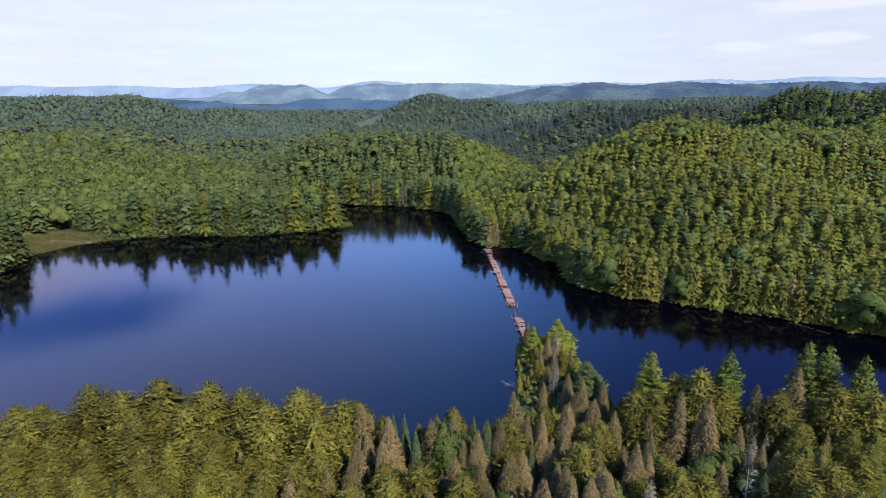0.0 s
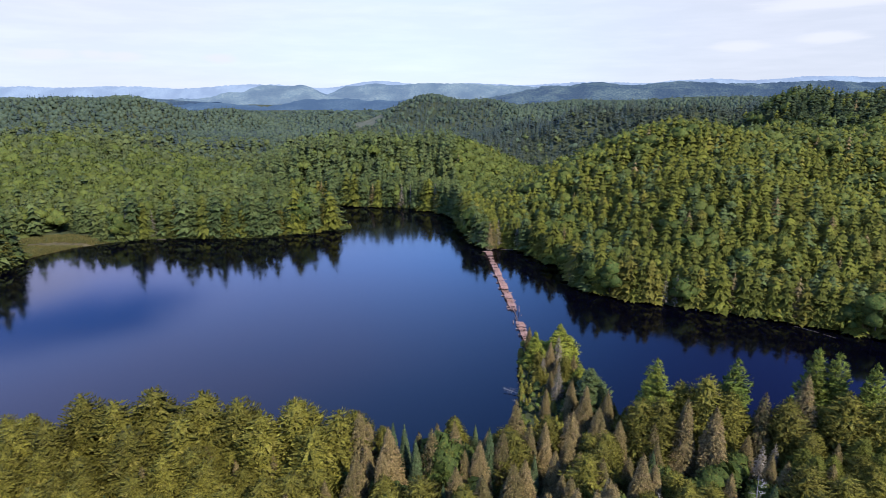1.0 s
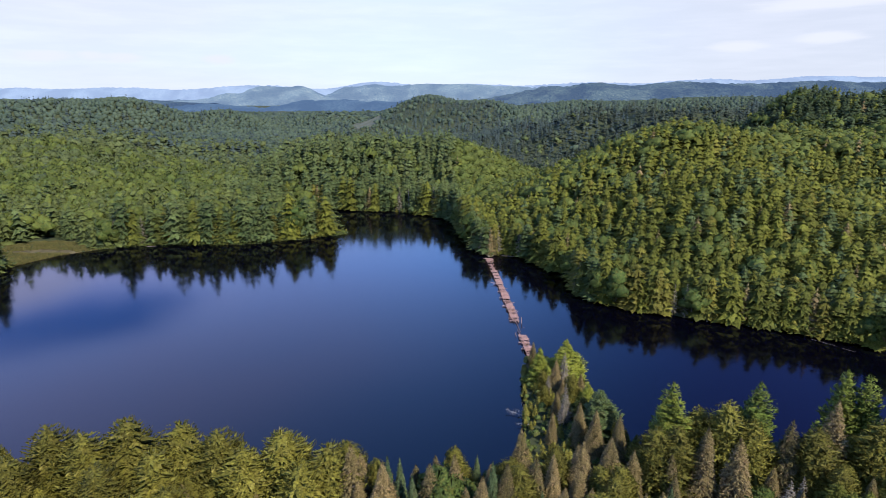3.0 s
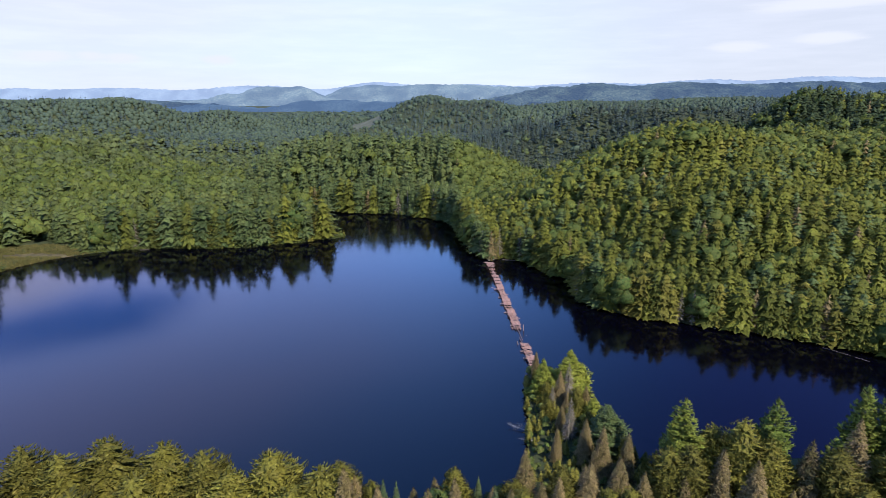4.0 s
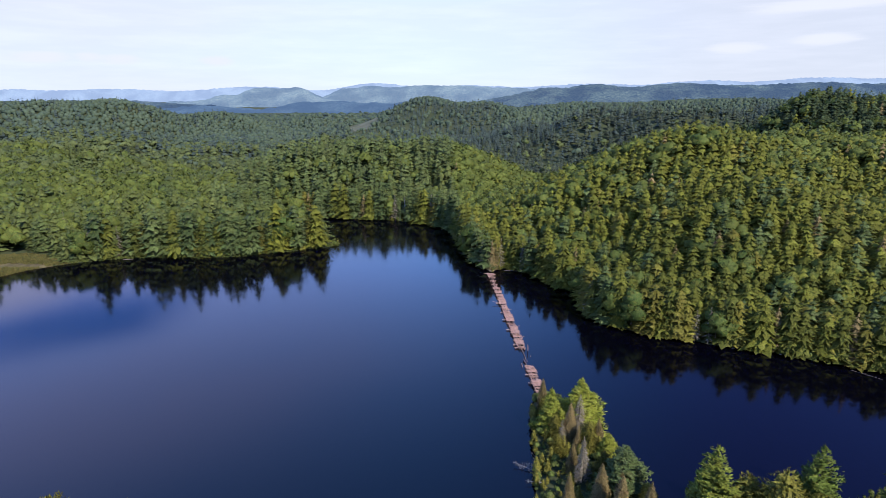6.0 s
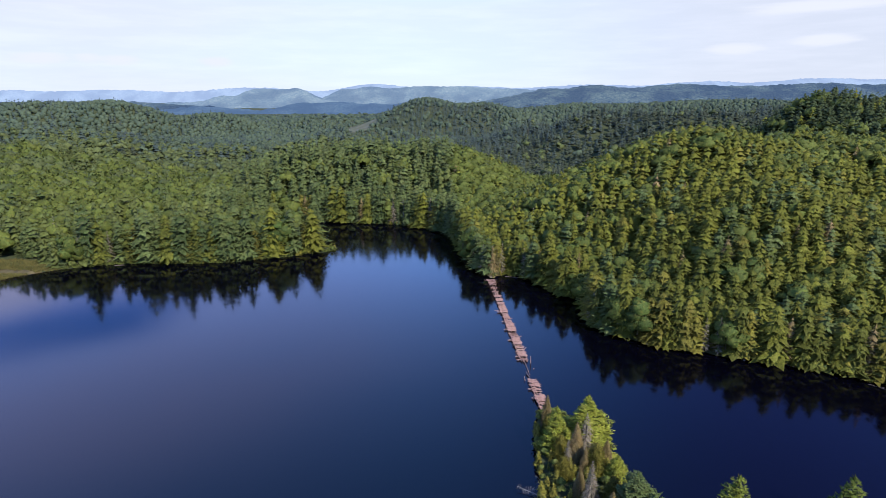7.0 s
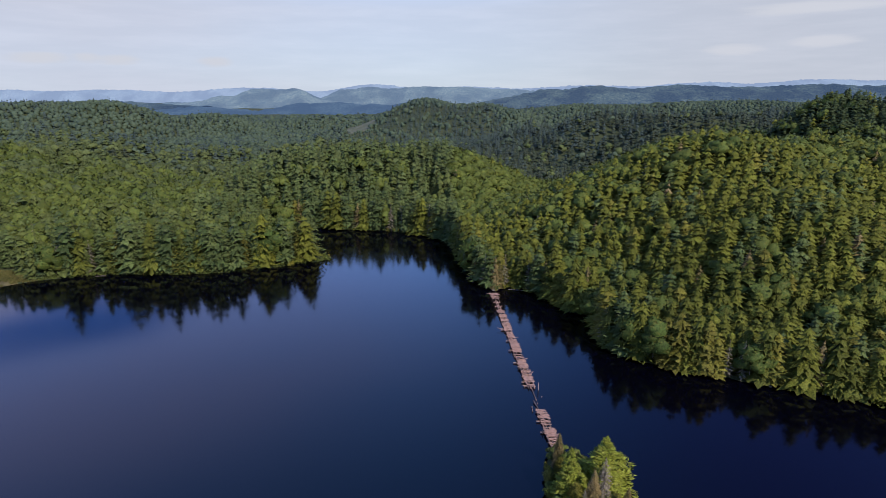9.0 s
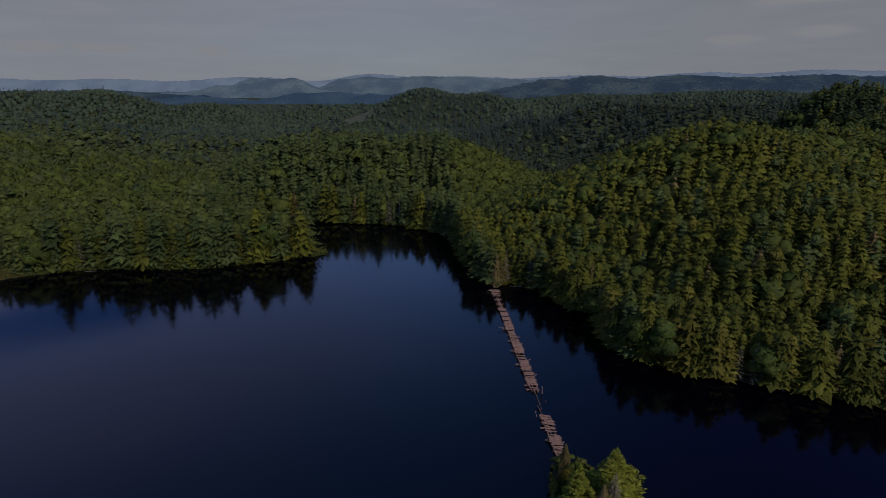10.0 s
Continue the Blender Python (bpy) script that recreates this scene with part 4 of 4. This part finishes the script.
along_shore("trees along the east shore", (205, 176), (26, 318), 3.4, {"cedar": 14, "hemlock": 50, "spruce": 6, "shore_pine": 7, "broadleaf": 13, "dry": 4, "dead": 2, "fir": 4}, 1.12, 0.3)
along_shore("trees round the head of the lake", (26, 318), (-120, 446), 4.2, {"cedar": 9, "hemlock": 18, "spruce": 4, "shore_pine": 40, "broadleaf": 8, "dry": 4, "dead": 2, "fir": 5}, 1.36, 0.3)
along_shore("trees along the west shore", (-85, 395), (-232, 262), 4.2, {"cedar": 9, "hemlock": 18, "spruce": 4, "shore_pine": 40, "broadleaf": 8, "dry": 4, "dead": 2, "fir": 5}, 1.42, 0.3, (3.0, 5.5))


def far_woods():
    # east hillside
    x, y = scatter(rng, 10, 450, 130, 560, 5.7)
    d = from_shore(x, y)
    keep = (d > 3.0) & in_wedge(x, y, 30, 40) & ((x > 10) & (y > 0.2 * x + 125)) & ~((x < 200) & (y < 175)) & ~((x < 55) & (y < 205))
    x, y, d = x[keep], y[keep], d[keep]
    near = np.hypot(x, y - 70) < 285
    crest = np.clip((y - 360) / 90, 0, 1)
    for sel, q, nm in ((near, 0.3, "hillside_woods"), (~near, 0.12, "upper_woods")):
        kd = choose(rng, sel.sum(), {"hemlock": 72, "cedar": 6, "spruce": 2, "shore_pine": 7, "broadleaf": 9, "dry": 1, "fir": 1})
        green = rng.random(sel.sum()) < 0.85 * crest[sel] * (x[sel] < 330)
        kd = np.where(green, "broadleaf", kd)
        kd = np.where((x[sel] > 205) & (y[sel] > 462) & (rng.random(sel.sum()) < 0.85), "dark_pine", kd)
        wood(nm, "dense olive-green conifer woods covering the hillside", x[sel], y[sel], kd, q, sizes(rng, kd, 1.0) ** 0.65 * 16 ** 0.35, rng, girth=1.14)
    # west shore and the head of the lake
    x, y = scatter(rng, -460, 60, 240, 600, 6.4)
    d = from_shore(x, y)
    keep = (d > 3.0) & in_wedge(x, y, 14, 10) & ~marsh(x, y) & ~cape(x, y) & ~((x > 10) & (y > 0.2 * x + 125) & (y < 560))
    x, y, d = x[keep], y[keep], d[keep]
    kd = choose(rng, len(x), {"cedar": 8, "hemlock": 38, "spruce": 5, "shore_pine": 15, "broadleaf": 30, "dry": 2, "fir": 4})
    kd = np.where((x > -170) & (y > 415) & (rng.random(len(x)) < 0.6), "shore_pine", kd)
    kd = np.where((rng.random(len(x)) < 0.9 * np.clip((-x - 150) / 60, 0, 1) * np.clip((y - 385) / 50, 0, 1)), "broadleaf", kd)
    patch_of = wobble(x, y, 150, 5.0)
    kd = np.where((patch_of > 0.2) & (y > 400) & (x < -170) & (rng.random(len(x)) < 0.7), "broadleaf", kd)
    kd = np.where((patch_of < -0.45) & (y > 400) & (rng.random(len(x)) < 0.5), "hemlock", kd)
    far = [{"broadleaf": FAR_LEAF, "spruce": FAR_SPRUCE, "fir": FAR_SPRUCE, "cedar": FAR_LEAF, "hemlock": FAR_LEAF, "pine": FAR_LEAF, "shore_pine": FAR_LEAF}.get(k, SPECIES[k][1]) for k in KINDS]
    west = [M_WEST if k in ("hemlock", "cedar", "spruce") else SPECIES[k][1] for k in KINDS]
    # farther back, more trees take the colours with haze mixed in
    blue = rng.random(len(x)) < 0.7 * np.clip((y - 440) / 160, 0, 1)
    front, back = (d < 30) & ~blue, y > 575
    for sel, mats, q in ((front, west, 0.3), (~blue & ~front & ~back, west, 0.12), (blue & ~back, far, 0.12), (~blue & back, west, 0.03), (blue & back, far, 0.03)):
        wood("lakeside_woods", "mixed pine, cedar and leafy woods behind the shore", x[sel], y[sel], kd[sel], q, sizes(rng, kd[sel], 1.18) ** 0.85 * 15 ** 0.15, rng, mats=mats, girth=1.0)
    # under the flight line, behind the near trees
    x, y = scatter(rng, -110, 110, -60, 66, 6.6)
    kd = choose(rng, len(x), {"cedar": 50, "spruce": 25, "broadleaf": 20, "dry": 3})
    wood("near_woods", "conifer woods below the flight line", x, y, kd, 0.12, sizes(rng, kd, 0.9), rng)
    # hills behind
    vale = [{"broadleaf": HAZE_LEAF}.get(k, HAZE_SPRUCE) for k in KINDS]
    x, y = scatter(rng, -1000, 900, 520, 1000, 8.8)
    keep = in_wedge(x, y, 20, 20) & ~((x > 10) & (x < 450) & (y < 560)) & ~((x > -460) & (x < 60) & (y < 600))
    x, y = x[keep], y[keep]
    kd = choose(rng, len(x), {"cedar": 5, "spruce": 10, "shore_pine": 6, "broadleaf": 78, "dry": 2})
    pick = rng.random(len(x))
    kd = np.where((wobble(x, y, 170, 5.0) < -0.4) & (pick < 0.5), "hemlock", kd)
    kd = np.where((x > 230) & (y < 720) & (pick < 0.85), "dark_pine", kd)
    kd = np.where((x > 20) & (x < 420) & (y > 545) & ~((x > 230) & (y < 640)) & (pick < 0.88), "spruce", kd)
    kd = np.where((x > -200) & (x < 30) & (y < 760) & (pick < 0.4), "spruce", kd)
    # the share of trees in thick-haze colours grows with distance
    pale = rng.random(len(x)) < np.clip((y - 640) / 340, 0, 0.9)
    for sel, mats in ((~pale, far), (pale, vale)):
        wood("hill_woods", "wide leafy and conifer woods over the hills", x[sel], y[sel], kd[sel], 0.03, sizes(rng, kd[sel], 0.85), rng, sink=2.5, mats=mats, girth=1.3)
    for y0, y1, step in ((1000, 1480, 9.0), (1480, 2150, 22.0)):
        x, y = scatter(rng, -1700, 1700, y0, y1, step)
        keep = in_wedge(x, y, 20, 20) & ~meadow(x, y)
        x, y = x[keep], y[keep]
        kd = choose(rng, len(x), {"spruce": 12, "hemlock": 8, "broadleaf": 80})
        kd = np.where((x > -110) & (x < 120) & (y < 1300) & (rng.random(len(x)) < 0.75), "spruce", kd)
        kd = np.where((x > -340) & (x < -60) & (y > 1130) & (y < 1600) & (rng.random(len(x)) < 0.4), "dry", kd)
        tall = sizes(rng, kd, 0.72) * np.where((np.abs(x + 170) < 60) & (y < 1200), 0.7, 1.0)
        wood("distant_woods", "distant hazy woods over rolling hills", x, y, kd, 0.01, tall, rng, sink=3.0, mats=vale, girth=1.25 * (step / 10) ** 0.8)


far_woods()

# ---- shore growth ----
def shrubs():
    """Low leafy growth along the water and over the point."""
    run = smooth_line(SHORE, 60)
    step = np.hypot(*np.diff(run, axis=0, append=run[:1]).T)
    keep = (rng.random(len(run)) < step / 1.3) & in_wedge(run[:, 0], run[:, 1], 10, 0)
    x, y = (run[keep] + rng.standard_normal((keep.sum(), 2)) * 0.5).T
    px, py = scatter(rng, 20, 50, 130, 196, 2.2)
    x, y = np.concatenate([x, px]), np.concatenate([y, py])
    ok = (from_shore(x, y) > -0.15) & ~marsh(x, y) & ~((x < -60) & (rng.random(len(x)) < 0.7))
    x, y = x[ok], y[ok]
    kd = choose(rng, len(x), {"broadleaf": 55, "cedar": 45})
    size = rng.uniform(1.0, 3.4, len(x)) * np.where(kd == "cedar", 1.4, 1.0)
    mats = [M_SHRUB if k == "broadleaf" else M_CEDAR for k in KINDS]
    on_point = (x > 18) & (x < 50) & (y < 200)
    for sel, q in ((on_point, 0.12), (~on_point, 0.03)):
        wood("shrubs", "low green shrubs overhanging the water", x[sel], y[sel], kd[sel], q, size[sel], rng, sink=0.25, mats=mats)


def sedge():
    """Tufts on the marsh and in a fringe along the west shore."""
    x, y = scatter(rng, -270, -190, 295, 352, 0.95)
    m = marsh(x, y)
    x2, y2 = scatter(rng, -235, -55, 262, 380, 1.1)
    d = from_shore(x2, y2)
    f = (d > -0.3) & (d < 3.6)
    x3, y3 = scatter(rng, -120, 25, 395, 450, 1.4)
    d3 = from_shore(x3, y3)
    g = (d3 > -0.3) & (d3 < 1.8)
    x, y = np.concatenate([x[m], x2[f], x3[g]]), np.concatenate([y[m], y2[f], y3[g]])
    ok = (from_shore(x, y) > -0.4) & (((x + 225) / 20) ** 2 + ((y - 330 - 0.1 * (x + 225)) / 2.6) ** 2 > 1 + 0.9 * wobble(x, y, 9))
    x, y = x[ok], y[ok]
    z = height(x, y)
    b = np.repeat(np.arange(len(x)), 6)
    n = len(b)
    way = np.stack([rng.standard_normal(n) * 0.5, rng.standard_normal(n) * 0.5, np.ones(n)], -1)
    foot = np.stack([x[b], y[b], z[b] - 0.1], -1) + way * (0.3, 0.3, 0)
    fringe = ~marsh(x[b], y[b])
    v, f = sprays(foot, way, rng.standard_normal((n, 3)), rng.uniform(0.5, 1.15, n) * np.where(fringe, 1.5, 1.0), rng.uniform(0.3, 0.6, n))
    tone = np.repeat(0.5 + 0.5 * wobble(x[b], y[b], 14), 4)
    tagged(new("sedge", mesh("sedge", v, f, [M_SEDGE, M_SHRUB], np.repeat(fringe, 2), tone)), "yellow-green marsh grass along the shore", "marsh grass", kind="stuff")


def patch(name, label, category, mat, x0, x1, y0, y1, nx, ny, lift, inside):
    """A sheet of other ground on the slope."""
    gx, gy = np.meshgrid(np.linspace(x0, x1, nx), np.linspace(y0, y1, ny))
    z = height(gx, gy).reshape(gx.shape) + lift
    edge = inside(gx, gy)
    z = np.where(edge, z, z - lift - 1.0)
    idx = np.arange(gx.size).reshape(gx.shape)
    f = np.stack([idx[:-1, :-1], idx[:-1, 1:], idx[1:, 1:], idx[1:, :-1]], -1).reshape(-1, 4)
    tagged(new(name, mesh(name, np.stack([gx.ravel(), gy.ravel(), z.ravel()], -1), f, [mat], smooth=True)), label, category, kind="structure")


M_SAND = plain("sandy_soil", (0.24, 0.18, 0.12), (0.42, 0.34, 0.25), 1.2, 0.95, 0.6, 0.06)
M_MUD = plain("marsh_mud", (0.045, 0.036, 0.014), (0.10, 0.078, 0.03), 0.5, 0.9, 0.5, 0.05)
shrubs()
sedge()
patch("meadow", "pale dry wetland meadow in the valley", "meadow", meadow_material(), -270, -60, 1110, 1490, 60, 80, 0.5, meadow)
patch("bank", "worn sandy bank at the end of the bridge", "bank", M_SAND, 20, 31, 317, 338, 24, 40, 0.10,
      lambda x, y: ((x - 25.6) / 2.6) ** 2 + ((y - 326) / 8.5) ** 2 < 1 + 0.3 * wobble(x, y, 5))
patch("mud_flat", "dark wet mud among the marsh grass", "mud", M_MUD, -262, -198, 300, 350, 60, 50, 0.10,
      lambda x, y: ((x + 225) / 24) ** 2 + ((y - 330 - 0.1 * (x + 225)) / 4.0) ** 2 < 1 + 0.8 * wobble(x, y, 16))


# ---- the ruined timber bridge ----
def beam_mesh(name, mat, rng, sag=0.03):
    """A unit beam along x, worn: its corners and ends are uneven."""
    v = np.array([(sx * 0.5, sy * 0.5, sz * 0.5) for sx in (-1, -0.33, 0.33, 1) for sy, sz in ((-1, -1), (1, -1), (1, 1), (-1, 1))])
    v += rng.standard_normal(v.shape) * (0.015, 0.07, 0.07)
    v[4:12, 2] -= sag
    f = []
    for s in range(3):
        for k in range(4):
            a, b = 4 * s + k, 4 * s + (k + 1) % 4
            f += [(a, b, b + 4), (a, b + 4, a + 4)]
    f += [(0, 2, 1), (0, 3, 2), (12, 13, 14), (12, 14, 15)]
    return mesh(name, v, np.array(f), [mat])


def pile_mesh(name, mat, rng, sides=8):
    a = np.arange(sides) * 2 * math.pi / sides
    rings = []
    for z, r in ((0, 1.06), (0.55, 1.0), (0.97, 0.94), (1.0, 0.8)):
        q = r * (1 + 0.05 * rng.standard_normal(sides))
        rings.append(np.stack([np.cos(a) * q, np.sin(a) * q, z + 0.012 * rng.standard_normal(sides) * (z > 0.9)], -1))
    v = np.concatenate(rings + [np.array([[0, 0, 0.985]])])
    i = np.arange(sides)
    j = (i + 1) % sides
    f = np.concatenate([np.concatenate([np.stack([k * sides + i, k * sides + j, (k + 1) * sides + j], 1), np.stack([k * sides + i, (k + 1) * sides + j, (k + 1) * sides + i], 1)]) for k in range(3)]
                       + [np.stack([3 * sides + i, 3 * sides + j, 0 * i + 4 * sides], 1)])
    return mesh(name, v, f, [mat], smooth=False)


def trestle():
    r = np.random.default_rng(5)
    ob = tagged(new("timber_bridge"), "ruined low timber bridge of weathered planks across the narrows", "bridge")
    planks = [beam_mesh("plank", M_TIMBER, r, 0.1) for _ in range(7)]
    beams = [beam_mesh("stringer", M_WETWOOD if k else M_TIMBER, r) for k in range(3)]
    piles = [pile_mesh("pile", M_WETWOOD if k else M_TIMBER, r) for k in range(3)]
    skew = math.degrees(math.atan2(5.4, 115))

    def mid(y):
        return 24.4 + (312 - y) / 115 * 5.6

    def put(name, me, x, y, z, size, turn=0.0, tilt=0.0, roll=0.0):
        o = part(name, me, ob)
        o.matrix_world = pose(x, y, z, roll, tilt, turn) @ Matrix.Diagonal((*size, 1))

    # runs of deck: from, to, width, share that is left, disorder, height
    runs = [(312, 309.6, 4.2, 0.9, 5, 0.95), (308.6, 305.2, 3.4, 0.75, 10, 0.8), (304, 296, 0.9, 0.25, 26, 0.4), (296, 291, 1.6, 0.35, 24, 0.5),
            (291, 288.8, 3.0, 0.9, 8, 0.8), (288.2, 279.4, 3.0, 0.96, 3, 0.85), (278.6, 276.4, 2.8, 0.7, 12, 0.7), (275.8, 270.6, 3.1, 0.95, 4, 0.8), (269.6, 266, 2.4, 0.55, 18, 0.6),
            (265, 259.4, 2.9, 0.9, 7, 0.75), (258.6, 251.4, 3.2, 0.97, 3, 0.9), (250.4, 247.2, 3.0, 0.45, 15, 0.65),
            (246.6, 238.6, 3.2, 0.97, 3, 0.9), (237.8, 235.2, 3.3, 0.55, 16, 0.95), (234.6, 229.8, 3.0, 0.94, 5, 0.85), (229.2, 227.4, 2.4, 0.5, 20, 0.6),
            (214, 209.4, 3.2, 0.85, 20, 0.75), (208.8, 205, 2.6, 0.55, 34, 0.5), (204.4, 200.6, 3.3, 0.85, 15, 0.85), (200, 196, 2.8, 0.7, 24, 0.7)]
    for a, b, wide, share, mess, z in runs:
        y, bare_left = a, 0.0
        while y > b:
            broad = r.uniform(0.24, 0.46)
            if bare_left <= 0 and r.random() < 0.09:
                bare_left = r.uniform(0.3, 0.9)
            if bare_left <= 0 and r.random() < share:
                l = wide * (r.uniform(0.86, 1.08) if r.random() < 0.75 else r.uniform(0.45, 0.85))
                put("plank", planks[int(r.integers(0, 7))], mid(y) + r.normal() * 0.06 * wide + (0.5 * (wide - l) * r.choice((-1, 1)) if l < 0.8 * wide else 0), y, z + 0.05 * r.normal() + 0.04, (l, broad * 0.97, 0.13),
                    -skew + r.normal() * mess * 0.5, r.normal() * 1.4 + 0.15 * mess * r.normal(), r.normal() * 3)
            y -= broad
            bare_left -= broad
        n = max(1, round((a - b) / 8))
        for i in range(n):
            y0, y1 = a - (a - b) * i / n, a - (a - b) * (i + 1) / n
            for side in (-0.40, -0.1, 0.34):
                if share < 0.5 and side == -0.1:
                    continue
                yc = (y0 + y1) / 2
                put("stringer", beams[int(r.integers(0, 3))], mid(yc) + side * wide, yc, z - 0.24 + 0.03 * r.normal(), (abs(y0 - y1) + 1.0, 0.3, 0.3), 90 + skew * 0.9 + r.normal() * 0.9, 0, r.normal() * 3)
    # loose planks and beams left lying across the deck and over its edge
    for _ in range(26):
        a, b, wide, share, mess, z = runs[int(r.integers(0, len(runs)))]
        y = r.uniform(b, a)
        put("plank", planks[int(r.integers(0, 7))], mid(y) + r.normal() * 0.3 * wide, y, z + 0.17, (r.uniform(1.2, 3.0), 0.24, 0.1), r.uniform(-80, 80), r.normal() * 3, r.normal() * 4)
    # bents: a cap on piles every few metres, some reaching out on the west side
    for y in [311, 306.5, 302, 297, 292, 286.5, 282, 277, 272, 267, 262, 258.5, 254, 249, 244.5, 240, 235.5, 231, 228.4, 213, 208.5, 203, 198.5]:
        over = r.choice([0.2, 0.3, 1.1, 1.5], p=[0.4, 0.25, 0.2, 0.15])
        put("cap_beam", beams[0], mid(y) - over / 2, y, 0.38, (2.9 + over, 0.28, 0.28), -skew + r.normal() * 3, r.normal())
        for side in (-1.25 - over * 0.7, -0.1, 1.2):
            if r.random() < 0.85:
                g = 0.13 + 0.03 * r.random()
                put("pile", piles[int(r.integers(0, 3))], mid(y) + side, y + 0.1 * r.normal(), -3.5, (g, g, 3.9 + r.uniform(0.1, 0.9)), 0, r.normal() * 2, r.normal() * 2)
    # broken ends by the gap
    put("stringer", beams[1], mid(224.5), 224.4, 0.15, (7.5, 0.26, 0.26), 90 + skew, 0, 0)
    put("stringer", beams[2], mid(217) - 0.6, 216.5, 0.2, (6.0, 0.26, 0.26), 90 + skew + 9, -7, 0)
    for x, y, t in ((30.6, 226.6, 2.6), (28.6, 220.4, 0.5), (27.2, 214.6, 0.7), (26.8, 216.6, 0.6), (29.0, 218.3, 0.35), (30.8, 222.0, 0.3)):
        put("pile", piles[0], x, y, -3.5, (0.15, 0.15, 3.5 + t), 0, r.normal() * 2, r.normal() * 2)


trestle()


# ---- driftwood, logs and stones ----
def driftwood():
    r = np.random.default_rng(9)
    for x, y, turn, size in ((19.8, 160.5, 150, 0.62), (21.3, 156.8, 175, 0.5), (21.0, 163.4, 120, 0.45)):
        ob = tagged(new("fallen_tree"), "bare pale fallen tree lying in the shallows", "fallen tree", "fallen trees by the point")
        ob.matrix_world = pose(x + 4, y - 1, 0.25, 0, -84, turn - 180) @ Matrix.Diagonal((size, size, size, 1))
        part("limbs", mesh("limbs", *bare(r, 12, 30, 3.4), [M_DEAD]), ob)


def log(x0, y0, x1, y1, girth, z=0.03):
    v, f = stick((x0, y0, z), (x1, y1, z + 0.06), girth, girth * 0.7, 8)
    stub, sf = stick((x0 * 0.6 + x1 * 0.4, y0 * 0.6 + y1 * 0.4, z), (x0 * 0.55 + x1 * 0.45 + 0.4, y0 * 0.6 + y1 * 0.4 - 0.4, z + 0.5), girth * 0.4, 0.02, 4)
    tagged(new("log", mesh("log", *joined([(v, f), (stub, sf)]), [M_BARK], smooth=False)), "weathered grey-brown log afloat close to the shore", "log", "floating logs")


def rock(x, y, z, size, r):
    bm = bmesh.new()
    bmesh.ops.create_icosphere(bm, subdivisions=2, radius=1)
    for v in bm.verts:
        v.co *= 1 + 0.22 * noise.noise(v.co * 1.7 + Vector((x, y, 0)))
        v.co.z *= 0.6
    me = bpy.data.meshes.new("rock")
    bm.to_mesh(me)
    bm.free()
    me.materials.append(M_ROCK)
    ob = tagged(new("rock", me), "pale grey boulder at the water's edge", "rock", "rocks at the shore")
    ob.matrix_world = pose(x, y, z, 0, 0, r.random() * 360) @ Matrix.Diagonal((size, size * 0.8, size * 0.7, 1))


driftwood()
log(134.5, 210.5, 140.0, 204.2, 0.08, -0.03)
log(140.6, 203.0, 143.2, 199.6, 0.07, -0.03)
log(-176, 343.5, -171, 344.2, 0.18)
log(32.0, 319.6, 38.5, 317.8, 0.18)
_r = np.random.default_rng(4)
for _x, _y, _s in ((75.6, 240.6, 0.9), (77.4, 239.7, 1.2), (79.0, 239.2, 0.7), (80.9, 238.3, 1.0), (104.0, 227.4, 0.8), (110.5, 224.8, 0.9), (118.0, 222.3, 0.7), (-4.8, 418.5, 1.0), (-7.4, 420.6, 0.8), (-62.0, 374.5, 0.9)):
    rock(_x, _y, 0.1, _s * 0.7, _r)
for _x, _y, _h in ((-5.2, 421.5, 15), (-3.6, 420.4, 12)):
    tree("dead", _x, _y, float(height(_x, _y)[0]) - 0.2, _h / 12, 1.1, 0.3, 0, 1.3, "dead birches at the inlet")
